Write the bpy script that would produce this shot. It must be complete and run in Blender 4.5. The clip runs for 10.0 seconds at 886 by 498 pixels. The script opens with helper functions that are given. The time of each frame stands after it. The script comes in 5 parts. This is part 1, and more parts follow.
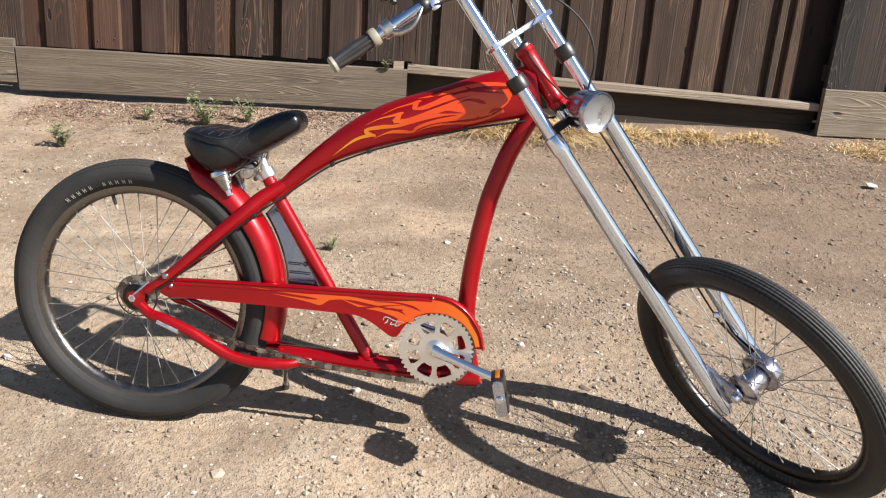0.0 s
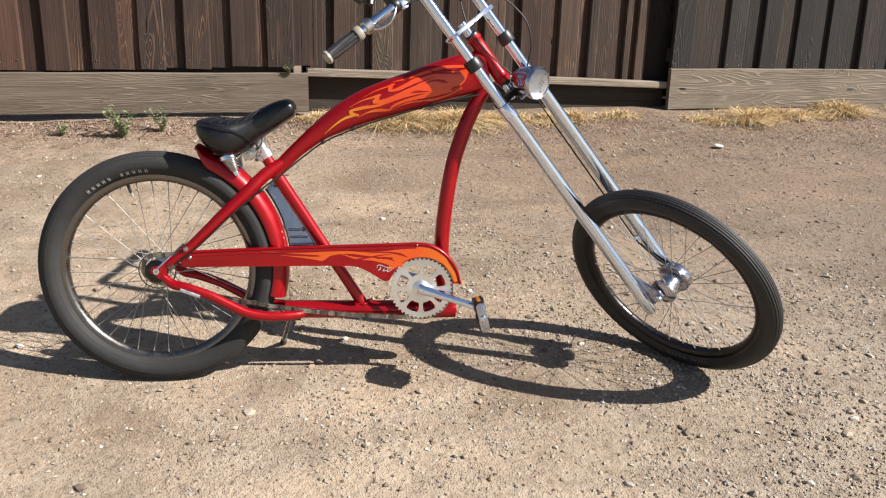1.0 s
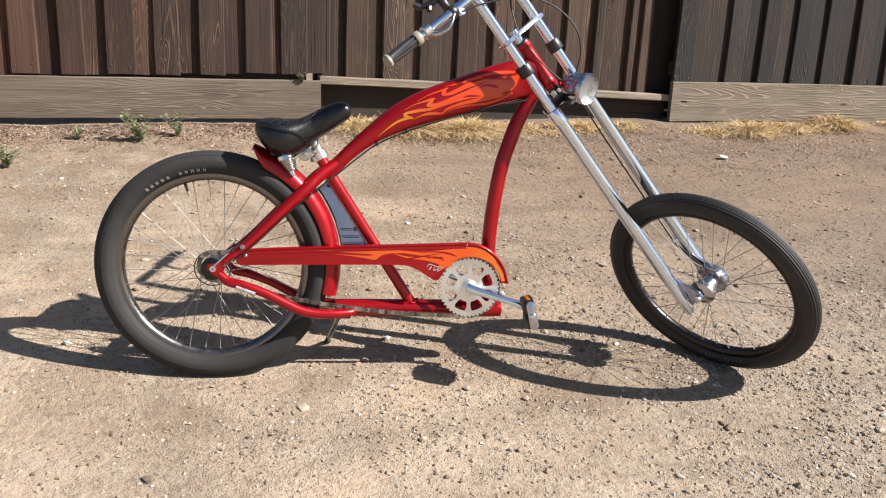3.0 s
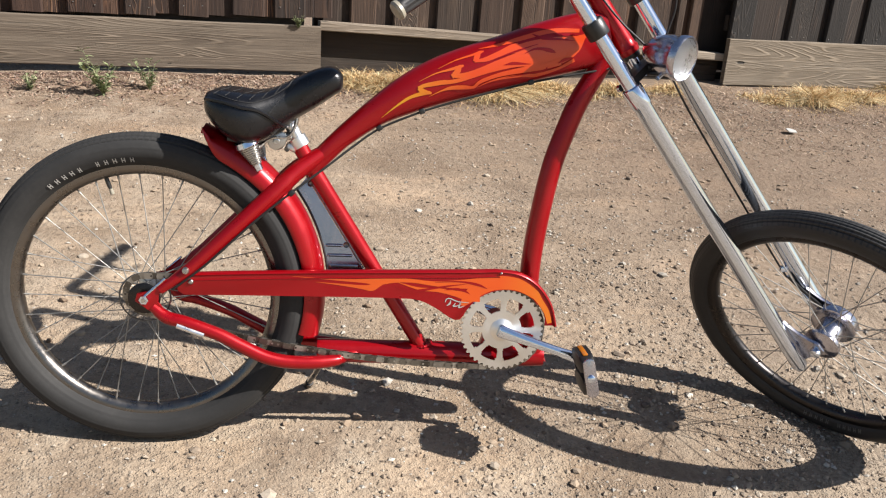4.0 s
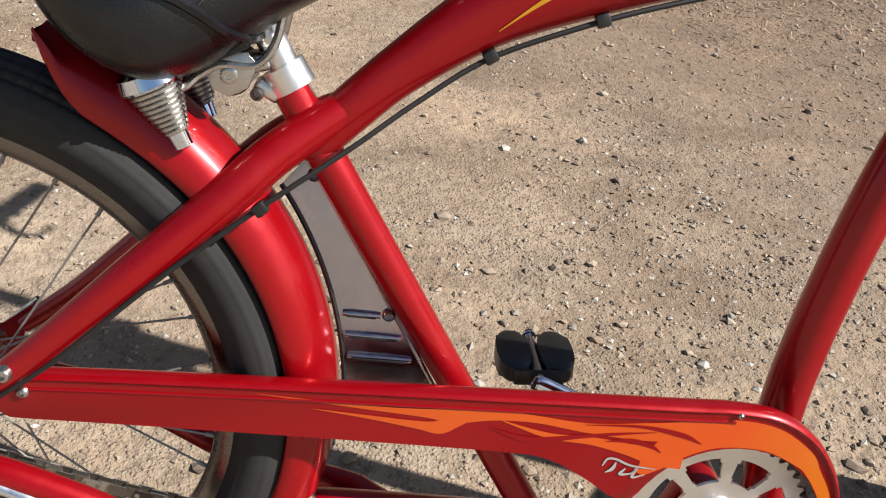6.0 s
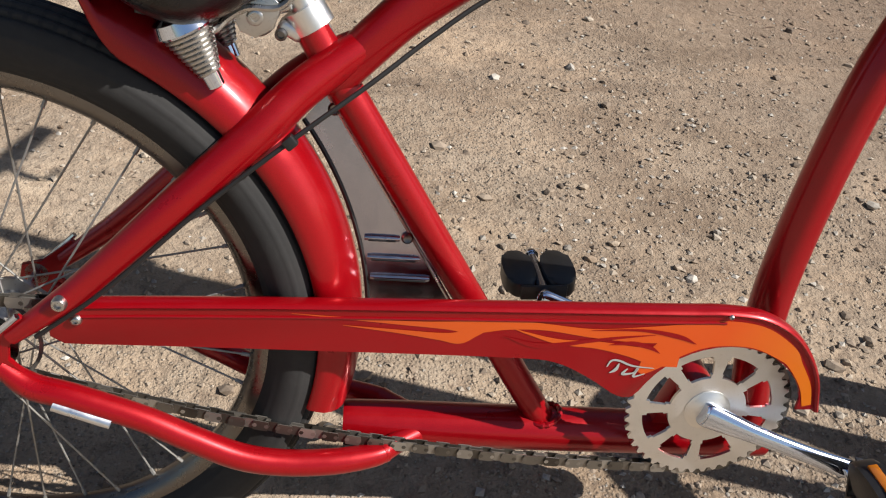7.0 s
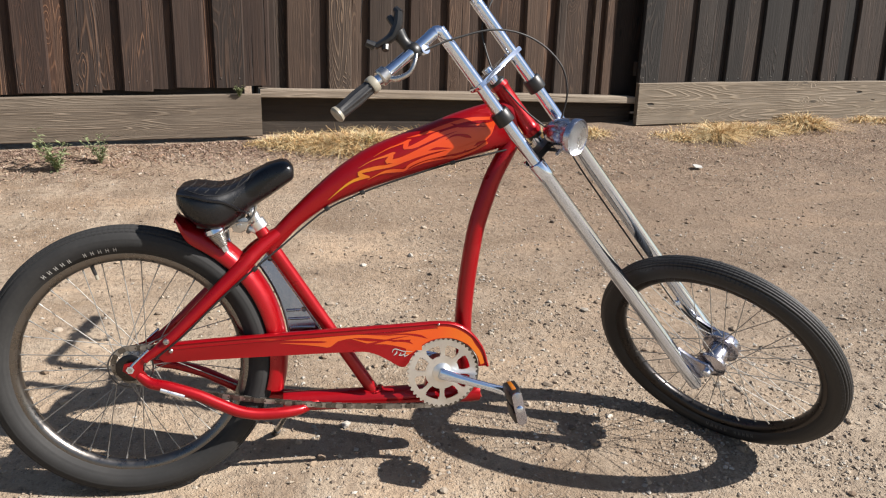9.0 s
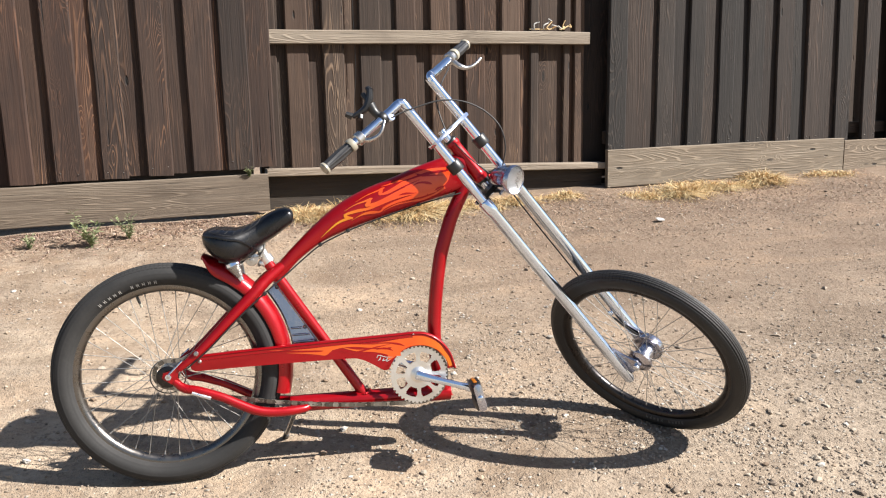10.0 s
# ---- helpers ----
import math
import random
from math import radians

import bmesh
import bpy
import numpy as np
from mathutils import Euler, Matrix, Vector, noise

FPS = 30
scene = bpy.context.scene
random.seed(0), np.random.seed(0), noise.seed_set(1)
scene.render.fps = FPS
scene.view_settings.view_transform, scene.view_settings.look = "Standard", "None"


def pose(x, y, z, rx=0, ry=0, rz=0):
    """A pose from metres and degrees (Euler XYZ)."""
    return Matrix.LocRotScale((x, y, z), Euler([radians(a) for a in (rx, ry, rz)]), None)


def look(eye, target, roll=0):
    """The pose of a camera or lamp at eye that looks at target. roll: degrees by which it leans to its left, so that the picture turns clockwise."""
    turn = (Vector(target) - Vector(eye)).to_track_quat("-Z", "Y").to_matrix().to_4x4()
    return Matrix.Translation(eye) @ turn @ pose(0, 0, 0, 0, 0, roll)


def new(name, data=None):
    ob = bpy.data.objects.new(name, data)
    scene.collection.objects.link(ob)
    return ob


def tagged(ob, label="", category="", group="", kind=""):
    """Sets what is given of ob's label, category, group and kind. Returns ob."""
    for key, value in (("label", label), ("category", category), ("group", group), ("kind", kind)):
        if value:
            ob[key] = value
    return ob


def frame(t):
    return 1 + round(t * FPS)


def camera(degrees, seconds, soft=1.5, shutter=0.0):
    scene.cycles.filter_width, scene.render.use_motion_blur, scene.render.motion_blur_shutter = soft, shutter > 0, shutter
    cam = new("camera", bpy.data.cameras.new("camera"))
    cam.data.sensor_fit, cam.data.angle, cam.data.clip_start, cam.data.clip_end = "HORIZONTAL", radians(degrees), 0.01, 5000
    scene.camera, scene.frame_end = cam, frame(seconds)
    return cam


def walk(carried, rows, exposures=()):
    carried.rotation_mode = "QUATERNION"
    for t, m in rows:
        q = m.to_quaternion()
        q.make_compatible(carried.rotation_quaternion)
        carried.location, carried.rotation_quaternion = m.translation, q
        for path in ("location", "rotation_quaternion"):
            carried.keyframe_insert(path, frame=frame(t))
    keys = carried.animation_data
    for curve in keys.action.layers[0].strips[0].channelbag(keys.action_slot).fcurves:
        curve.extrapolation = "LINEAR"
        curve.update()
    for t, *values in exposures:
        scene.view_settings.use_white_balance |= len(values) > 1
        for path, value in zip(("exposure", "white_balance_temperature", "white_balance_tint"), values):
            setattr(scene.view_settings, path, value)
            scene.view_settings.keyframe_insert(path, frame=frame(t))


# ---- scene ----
cam = camera(56.5, 10.0, soft=1.15)
METRES, EYE, TILT, LEAN, TURN = 4.94, 1.123, -2.0, 0.0, 0.0
ROWS = [
    (0.0, 0.0, 0.0, 0.0, 1.17, -15.72, -4.16),
    (0.5, -0.0394, -0.0453, -0.0097, -4.18, -16.47, -3.83),
    (1.0, -0.0709, -0.0886, -0.0098, -9.83, -14.65, -1.33),
    (1.5, -0.1148, -0.1081, -0.013, -13.1, -13.37, 0.42),
    (2.0, -0.1242, -0.1187, -0.0141, -12.23, -12.58, -0.41),
    (2.5, -0.1251, -0.1211, -0.0145, -11.94, -12.6, -1.3),
    (4.0, -0.0963, 0.0507, -0.0153, -10.45, -17.46, -3.71),
    (4.5, -0.0976, 0.1266, -0.0134, -10.3, -18.25, -4.66),
    (5.0, -0.0794, 0.2004, -0.0198, -8.26, -19.75, -7.09),
    (5.5, -0.0793, 0.2606, -0.0409, -5.83, -23.24, -7.1),
    (7.0, -0.0903, 0.2492, -0.0368, -8.02, -31.18, -5.55),
    (7.5, -0.0849, 0.186, -0.0176, -9.26, -31.7, -5.91),
    (8.0, -0.0779, 0.1227, -0.0048, -9.76, -28.83, -4.88),
    (8.5, -0.1019, 0.0581, 0.0086, -13.03, -22.91, -3.58),
    (9.0, -0.1071, -0.0045, 0.0143, -15.17, -14.91, -1.24),
    (9.5, -0.0933, -0.0767, 0.0062, -14.36, -11.0, 0.44),
    (10.0, -0.112, -0.1182, 0.0038, -14.97, -9.03, 1.51),
]
walk(cam, [(t, pose(0, 0, EYE, TILT, LEAN, TURN) @ pose(METRES * x, METRES * y, METRES * z, 90 + pitch, roll, yaw)) for t, x, y, z, yaw, pitch, roll in ROWS],
     exposures=[(0, 1.27), (0.5, 1.27), (1, 1.19), (1.5, 1.15), (2, 1.26), (2.5, 1.30), (4, 1.18), (4.5, 1.22), (5, 1.08), (5.5, 1.11), (7, 0.90), (7.5, 1.13), (8, 1.06), (8.5, 0.98), (9, 1.12), (9.5, 1.43), (10, 1.50)])

import itertools

# ---- light ----
SUN_AZ, SUN_EL = radians(-26.0), radians(41.0)
world = bpy.data.worlds.new("world")
scene.world = world
world.use_nodes = True
sky = world.node_tree.nodes.new("ShaderNodeTexSky")
sky.sky_type, sky.sun_disc, sky.sun_elevation, sky.sun_rotation = "NISHITA", False, SUN_EL, radians(90) - SUN_AZ
world.node_tree.links.new(sky.outputs[0], world.node_tree.nodes["Background"].inputs[0])
world.node_tree.nodes["Background"].inputs[1].default_value = 0.050
sun = new("sun", bpy.data.lights.new("sun", "SUN"))
sun.data.energy, sun.data.angle, sun.data.color = 5.0, radians(0.53), (1.0, 0.95, 0.895)
toward = Vector((math.cos(SUN_AZ) * math.cos(SUN_EL), math.sin(SUN_AZ) * math.cos(SUN_EL), math.sin(SUN_EL)))
sun.matrix_world = look(toward * 30, (0, 0, 0))


# ---- materials ----
ALBEDO = 0.52  # scales every non-metal base colour down, to weaken bounce light and deepen shade


class Nodes:
    """A material with its Principled shader and short ways to add nodes."""

    def __init__(self, name, rough=0.5, metal=0.0, color=(0.5, 0.5, 0.5), coat=0.0):
        self.mat = bpy.data.materials.new(name)
        self.mat.use_nodes = True
        self.tree = self.mat.node_tree
        self.bsdf = self.tree.nodes["Principled BSDF"]
        self.albedo = ALBEDO if metal < 0.9 else 1.0
        self.put("Base Color", (*color, 1))
        self.put("Roughness", rough)
        self.put("Metallic", metal)
        self.put("Coat Weight", coat)
        self.put("Coat Roughness", 0.09)

    def put(self, socket, value):
        if socket == "Base Color" and self.albedo < 1:
            if hasattr(value, "links"):
                value = self.mix(1.0, value, (self.albedo,) * 3, "MULTIPLY")
            else:
                value = (*(v * self.albedo for v in value[:3]), 1)
        if hasattr(value, "links"):
            self.tree.links.new(value, self.bsdf.inputs[socket])
        else:
            self.bsdf.inputs[socket].default_value = value

    def add(self, kind, ins=None, **props):
        n = self.tree.nodes.new(kind)
        for k, v in props.items():
            setattr(n, k, v)
        for k, v in (ins or {}).items():
            if hasattr(v, "links"):
                self.tree.links.new(v, n.inputs[k])
            else:
                n.inputs[k].default_value = v
        return n

    def coords(self, scale=(1, 1, 1), shift=None):
        c = self.add("ShaderNodeTexCoord").outputs["Object"]
        if shift is not None:
            c = self.add("ShaderNodeVectorMath", {0: c, 1: shift}, operation="ADD").outputs[0]
        return self.add("ShaderNodeMapping", {"Vector": c, "Scale": scale}).outputs[0]

    def noise(self, vec, scale, detail=4.0, rough=0.6, dist=0.0):
        return self.add("ShaderNodeTexNoise", {"Vector": vec, "Scale": scale, "Detail": detail, "Roughness": rough, "Distortion": dist}).outputs["Fac"]

    def ramp(self, fac, *stops):
        n = self.add("ShaderNodeValToRGB", {"Fac": fac})
        e = n.color_ramp.elements
        while len(e) < len(stops):
            e.new(0.5)
        for el, (p, c) in zip(e, stops):
            el.position = p
            el.color = (*c, 1) if isinstance(c, tuple) else (c, c, c, 1)
        return n.outputs[0]

    def mix(self, fac, a, b, blend="MIX"):
        n = self.add("ShaderNodeMix", data_type="RGBA", blend_type=blend)
        for i, v in ((0, fac), (6, a), (7, b)):
            if hasattr(v, "links"):
                self.tree.links.new(v, n.inputs[i])
            else:
                n.inputs[i].default_value = v if i == 0 else (*v, 1)
        return n.outputs[2]

    def math(self, op, a, b=0.0):
        return self.add("ShaderNodeMath", {0: a, 1: b}, operation=op).outputs[0]

    def bump(self, height, strength, distance, normal=None):
        ins = {"Height": height, "Strength": strength, "Distance": distance}
        if normal is not None:
            ins["Normal"] = normal
        out = self.add("ShaderNodeBump", ins).outputs[0]
        self.put("Normal", out)
        return out


def paint(name, color, dark, rough=0.28, metal=0.35, coat=0.9):
    """Glossy lacquer with fine flake, dust and faint orange peel."""
    m = Nodes(name, rough, metal, color, coat)
    c = m.coords()
    flake = m.noise(c, 900, 2)
    dust = m.noise(c, 14, 5, 0.65)
    col = m.mix(m.ramp(flake, (0.35, 0.0), (0.7, 0.6)), color, dark)
    film = m.ramp(dust, (0.55, 0.0), (0.85, 0.02))
    m.put("Base Color", m.mix(film, col, (0.42, 0.33, 0.25)))
    m.put("Roughness", m.ramp(dust, (0.3, rough * 0.8), (0.75, rough * 1.5)))
    m.put("Specular IOR Level", 0.3)
    m.bump(m.noise(c, 160, 2), 0.05, 0.001)
    return m.mat


RED = paint("candy_red_paint", (0.58, 0.0020, 0.010), (0.39, 0.001, 0.005), 0.31, 0.42, 0.38)


def flame_paint():
    m = Nodes("flame_paint", 0.35, 0.0, (0.9, 0.2, 0.03), 0.3)
    c = m.coords()
    x = m.add("ShaderNodeSeparateXYZ", {0: c}).outputs[0]
    wob = m.math("ADD", x, m.math("MULTIPLY", m.noise(c, 20, 2), 0.04))
    fade = m.add("ShaderNodeMapRange", {0: wob, 1: 0.52, 2: 0.84}).outputs[0]
    m.put("Base Color", m.ramp(fade, (0.0, (1.0, 0.46, 0.012)), (0.22, (1.0, 0.22, 0.006)), (0.5, (1.0, 0.085, 0.005)), (1.0, (1.0, 0.085, 0.006))))
    m.bump(m.noise(c, 160, 2), 0.05, 0.001)
    return m.mat


FLAME = flame_paint()


def guard_flame_paint():
    m = Nodes("guard_flame_paint", 0.35, 0.0, (0.9, 0.25, 0.02), 0.3)
    c = m.coords()
    x = m.add("ShaderNodeSeparateXYZ", {0: c}).outputs[0]
    wob = m.math("ADD", x, m.math("MULTIPLY", m.noise(c, 20, 2), 0.04))
    fade = m.add("ShaderNodeMapRange", {0: wob, 1: 0.35, 2: 0.90}).outputs[0]
    m.put("Base Color", m.ramp(fade, (0.0, (0.85, 0.10, 0.005)), (0.4, (1.0, 0.14, 0.004)), (0.75, (1.0, 0.115, 0.003)), (1.0, (1.0, 0.27, 0.007))))
    return m.mat


GUARD_FLAME = guard_flame_paint()


def metal(name, color, rough, wear=0.5, speck=0.0):
    m = Nodes(name, rough, 1.0, color)
    c = m.coords()
    n = m.noise(c, 30, 5, 0.7)
    m.put("Roughness", m.ramp(n, (0.35, rough * (1 - wear * 0.5)), (0.75, min(0.9, rough * (1 + wear)))))
    if speck:
        pits = m.noise(c, 260, 3, 0.7)
        m.put("Base Color", m.mix(m.ramp(pits, (0.58, 0.0), (0.72, speck)), color, (0.16, 0.12, 0.09)))
    return m.mat


CHROME = metal("chrome", (0.63, 0.70, 0.82), 0.09, 0.7, 0.35)
DARK_CHROME = metal("dark_chrome", (0.44, 0.44, 0.50), 0.22, 0.5, 0.2)
STEEL = metal("dull_steel", (0.48, 0.47, 0.455), 0.30, 0.5, 0.5)
BRUSHED = metal("brushed_aluminium", (0.74, 0.73, 0.71), 0.36, 0.4, 0.1)
SPOKE = metal("spoke_steel", (0.34, 0.33, 0.31), 0.62, 0.3, 0.5)
RIM = metal("smoked_rim_metal", (0.17, 0.158, 0.147), 0.30, 0.6, 0.5)
RIM_DARK = metal("black_rim_metal", (0.045, 0.042, 0.042), 0.32, 0.6, 0.3)


def chain_steel():
    """Oily steel: some plates dark with grease, some rubbed bright."""
    m = Nodes("oily_chain_steel", 0.36, 0.75, (0.3, 0.27, 0.23))
    r = m.add("ShaderNodeNewGeometry").outputs["Random Per Island"]
    m.put("Base Color", m.ramp(r, (0.0, (0.10, 0.085, 0.07)), (0.5, (0.30, 0.27, 0.23)), (1.0, (0.66, 0.61, 0.54))))
    return m.mat


CHAIN = chain_steel()


def panel_metal():
    m = Nodes("scuffed_panel_metal", 0.3, 1.0, (0.34, 0.34, 0.36))
    c = m.coords()
    blot = m.noise(c, 18, 5, 0.65, 0.6)
    m.put("Base Color", m.mix(m.ramp(blot, (0.42, 0.0), (0.66, 0.8)), (0.36, 0.35, 0.40), (0.48, 0.455, 0.48)))
    m.put("Roughness", m.ramp(blot, (0.35, 0.16), (0.7, 0.30)))
    m.bump(m.noise(c, 220, 3), 0.06, 0.001)
    return m.mat


PANEL = panel_metal()


def rubber(name, color, dusty, rough=0.62, dust=0.5, tread=0.0, worn=0.10):
    """Dusty rubber; tread: the radius beyond which fine cross cuts mark a tyre."""
    m = Nodes(name, rough, 0.0, color)
    c = m.coords()
    n1, n2 = m.noise(c, 9, 5, 0.65), m.noise(c, 130, 3, 0.6)
    fac = m.math("MULTIPLY", m.ramp(n1, (0.38, 0.15), (0.72, 1.0)), m.ramp(n2, (0.3, 0.4), (0.7, 1.0)))
    fac = m.math("MULTIPLY", fac, dust)
    normal = m.bump(n2, 0.12, 0.002)
    if tread:
        sep = m.add("ShaderNodeSeparateXYZ", {0: c})
        x, z = sep.outputs[0], sep.outputs[2]
        radius = m.math("SQRT", m.math("ADD", m.math("MULTIPLY", x, x), m.math("MULTIPLY", z, z)))
        zone = m.add("ShaderNodeMapRange", {0: radius, 1: tread, 2: tread + 0.006}).outputs[0]
        cut = m.math("GREATER_THAN", m.math("SINE", m.math("MULTIPLY", m.math("ARCTAN2", z, x), 170.0)), 0.55)
        cut = m.math("MULTIPLY", cut, zone)
        m.bump(m.math("SUBTRACT", 1.0, cut), 0.9, 0.003, normal)
        fac = m.math("ADD", fac, m.math("MULTIPLY", zone, worn))
        fac = m.math("MULTIPLY", fac, m.math("SUBTRACT", 1.0, m.math("MULTIPLY", cut, 0.8)))
    m.put("Base Color", m.mix(fac, color, dusty))
    return m.mat


TYRE_RUBBER = rubber("dusty_tyre_rubber", (0.020, 0.0195, 0.0195), (0.13, 0.123, 0.115), 0.8, 0.24, 0.324, 0.04)
TYRE_FRONT = rubber("tyre_rubber", (0.015, 0.015, 0.016), (0.14, 0.132, 0.124), 0.62, 0.14, 0.326, 0.16)
BLACK = rubber("black_plastic", (0.014, 0.014, 0.015), (0.045, 0.042, 0.038), 0.42, 0.4)
GRIP = rubber("grip_rubber", (0.026, 0.026, 0.028), (0.08, 0.075, 0.07), 0.45, 0.5)
CABLE_BLACK = rubber("cable_sleeve", (0.008, 0.008, 0.0085), (0.02, 0.019, 0.018), 0.6, 0.3)
COLLAR = rubber("yellowed_plastic", (0.50, 0.46, 0.36), (0.28, 0.25, 0.20), 0.45, 0.6)


def leather():
    m = Nodes("black_vinyl", 0.34, 0.0, (0.013, 0.013, 0.015), 0.15)
    c = m.coords()
    n = m.noise(c, 25, 4, 0.6)
    m.put("Base Color", m.mix(m.ramp(n, (0.45, 0.0), (0.8, 0.35)), (0.008, 0.008, 0.010), (0.024, 0.023, 0.024)))
    m.put("Roughness", m.ramp(n, (0.3, 0.22), (0.75, 0.40)))
    m.put("Specular IOR Level", 0.36)
    pore = m.add("ShaderNodeTexVoronoi", {"Vector": c, "Scale": 420}).outputs[0]
    first = m.bump(pore, 0.12, 0.002)
    m.bump(m.noise(c, 40, 3), 0.12, 0.006, first)
    return m.mat


VINYL = leather()
THREAD = Nodes("grey_thread", 0.8, 0.0, (0.05, 0.048, 0.046)).mat
WHITE_PRINT = Nodes("worn_white_print", 0.7, 0.0, (0.62, 0.61, 0.58)).mat
PALE_PRINT = Nodes("faded_print", 0.7, 0.0, (0.16, 0.155, 0.15)).mat
SILVER_TAPE = metal("silver_sticker", (0.75, 0.76, 0.78), 0.3, 0.4)
AMBER = Nodes("amber_reflector", 0.12, 0.0, (0.72, 0.22, 0.01), 0.6).mat


def lens_glass():
    m = Nodes("lamp_lens", 0.03, 0.0, (0.95, 0.96, 0.97))
    m.put("Transmission Weight", 1.0)
    m.put("IOR", 1.45)
    wave = m.add("ShaderNodeTexWave", {"Vector": m.coords((1, 1, 1)), "Scale": 90.0})
    m.bump(wave.outputs[1], 0.25, 0.002)
    return m.mat


LENS = lens_glass()
HAZY = rubber("hazy_grey_plastic", (0.07, 0.066, 0.062), (0.20, 0.19, 0.175), 0.35, 0.7)


def dirt():
    m = Nodes("gravelly_dirt", 0.95, 0.0, (0.4, 0.3, 0.2))
    c = m.coords()
    big, mid, small, grit = m.noise(c, 0.7, 4, 0.6, 0.3), m.noise(c, 4.5, 6, 0.65), m.noise(c, 38, 5, 0.7), m.noise(c, 210, 4, 0.7)
    col = m.mix(m.ramp(big, (0.40, 0.0), (0.58, 1.0)), (0.66, 0.505, 0.355), (0.40, 0.285, 0.185))
    col = m.mix(m.ramp(mid, (0.44, 0.0), (0.66, 0.8)), col, (0.68, 0.56, 0.42))
    damp = m.noise(c, 2.1, 5, 0.7, 0.8)
    col = m.mix(m.ramp(damp, (0.48, 0.0), (0.68, 0.85)), col, (0.32, 0.225, 0.15))
    scuff = m.noise(c, 1.1, 6, 0.72, 1.2)
    col = m.mix(m.ramp(scuff, (0.50, 0.0), (0.64, 0.7)), col, (0.50, 0.40, 0.295))
    col = m.mix(m.ramp(scuff, (0.30, 0.6), (0.44, 0.0)), col, (0.66, 0.515, 0.37))
    col = m.mix(m.ramp(small, (0.32, 0.8), (0.50, 0.0)), col, (0.27, 0.195, 0.137))
    col = m.mix(m.ramp(m.noise(c, 75, 3, 0.6), (0.60, 0.0), (0.72, 0.55)), col, (0.74, 0.64, 0.51))
    cell = m.add("ShaderNodeTexVoronoi", {"Vector": m.add("ShaderNodeMapping", {"Vector": c, "Scale": (1, 1, 1)}).outputs[0], "Scale": 130.0, "Randomness": 1.0})
    chips = m.ramp(cell.outputs["Distance"], (0.12, 1.0), (0.42, 0.0))
    tint = m.ramp(m.add("ShaderNodeSeparateColor", {0: cell.outputs["Color"]}).outputs[0], (0.0, (0.28, 0.205, 0.145)), (0.35, (0.52, 0.405, 0.295)), (0.7, (0.67, 0.55, 0.42)), (1.0, (0.84, 0.77, 0.66)))
    gate = m.math("MULTIPLY", chips, m.ramp(m.noise(c, 1.7, 4, 0.6), (0.40, 0.0), (0.62, 0.8)))
    col = m.mix(gate, col, tint)
    col = m.mix(m.ramp(grit, (0.30, 0.35), (0.44, 0.0)), col, (0.24, 0.18, 0.125))
    # reddish bark litter and darker soil toward the fence
    sep = m.add("ShaderNodeSeparateXYZ", {0: c})
    edge = m.add("ShaderNodeMapRange", {0: m.math("ADD", sep.outputs[1], m.math("MULTIPLY", big, 2.2)), 1: 4.3, 2: 5.6}).outputs[0]
    right = m.add("ShaderNodeMapRange", {0: m.math("ADD", sep.outputs[0], m.math("MULTIPLY", mid, 1.2)), 1: -0.4, 2: 1.6}).outputs[0]
    litter = m.math("MULTIPLY", m.math("MULTIPLY", edge, m.ramp(right, (0.0, 0.55), (1.0, 1.0))), m.ramp(small, (0.3, 0.9), (0.62, 0.25)))
    col = m.mix(m.math("MULTIPLY", litter, 0.8), col, (0.26, 0.155, 0.098))
    yard = m.add("ShaderNodeMapRange", {0: m.math("ADD", sep.outputs[1], m.math("MULTIPLY", mid, 1.4)), 1: 2.6, 2: 4.1}).outputs[0]
    bank = m.add("ShaderNodeMapRange", {0: m.math("ADD", sep.outputs[0], m.math("MULTIPLY", m.math("ADD", big, mid), 0.9)), 1: 0.9, 2: 2.4}).outputs[0]
    col = m.mix(m.math("MULTIPLY", bank, 0.88), col, m.mix(m.ramp(small, (0.35, 0.0), (0.65, 1.0)), (0.24, 0.18, 0.125), (0.47, 0.375, 0.28)))
    brown = m.math("MULTIPLY", m.math("MULTIPLY", yard, m.ramp(right, (0.0, 0.03), (1.0, 1.0))), m.ramp(small, (0.3, 1.0), (0.7, 0.6)))
    col = m.mix(brown, col, (0.29, 0.20, 0.134))
    pale = m.add("ShaderNodeMapRange", {0: m.math("ADD", sep.outputs[1], m.math("MULTIPLY", big, 1.2)), 1: 2.5, 2: 1.5}).outputs[0]
    col = m.mix(m.math("MULTIPLY", pale, m.ramp(small, (0.35, 0.25), (0.6, 0.8))), col, (0.64, 0.53, 0.405))
    drift = m.noise(m.add("ShaderNodeMapping", {"Vector": c, "Scale": (0.9, 2.3, 1.0), "Rotation": (0, 0, 0.12)}).outputs[0], 1.3, 5, 0.62, 0.9)
    col = m.mix(m.ramp(drift, (0.36, 0.5), (0.50, 0.0)), col, m.mix(1.0, col, (0.64, 0.59, 0.54), "MULTIPLY"))
    col = m.mix(m.ramp(drift, (0.52, 0.0), (0.66, 0.6)), col, m.mix(1.0, col, (1.34, 1.29, 1.22), "MULTIPLY"))
    crumbs = m.math("MULTIPLY", m.ramp(m.noise(c, 26, 4, 0.7, 0.5), (0.62, 0.0), (0.70, 1.0)), m.ramp(m.noise(c, 3.1, 3, 0.6), (0.48, 0.0), (0.60, 0.75)))
    col = m.mix(crumbs, col, (0.22, 0.15, 0.10))
    m.put("Base Color", col)
    first = m.bump(m.mix(0.5, mid, small), 0.7, 0.04)
    second = m.bump(m.math("MULTIPLY", gate, 1.0), 0.7, 0.009, first)
    m.bump(grit, 0.45, 0.005, second)
    return m.mat


DIRT = dirt()


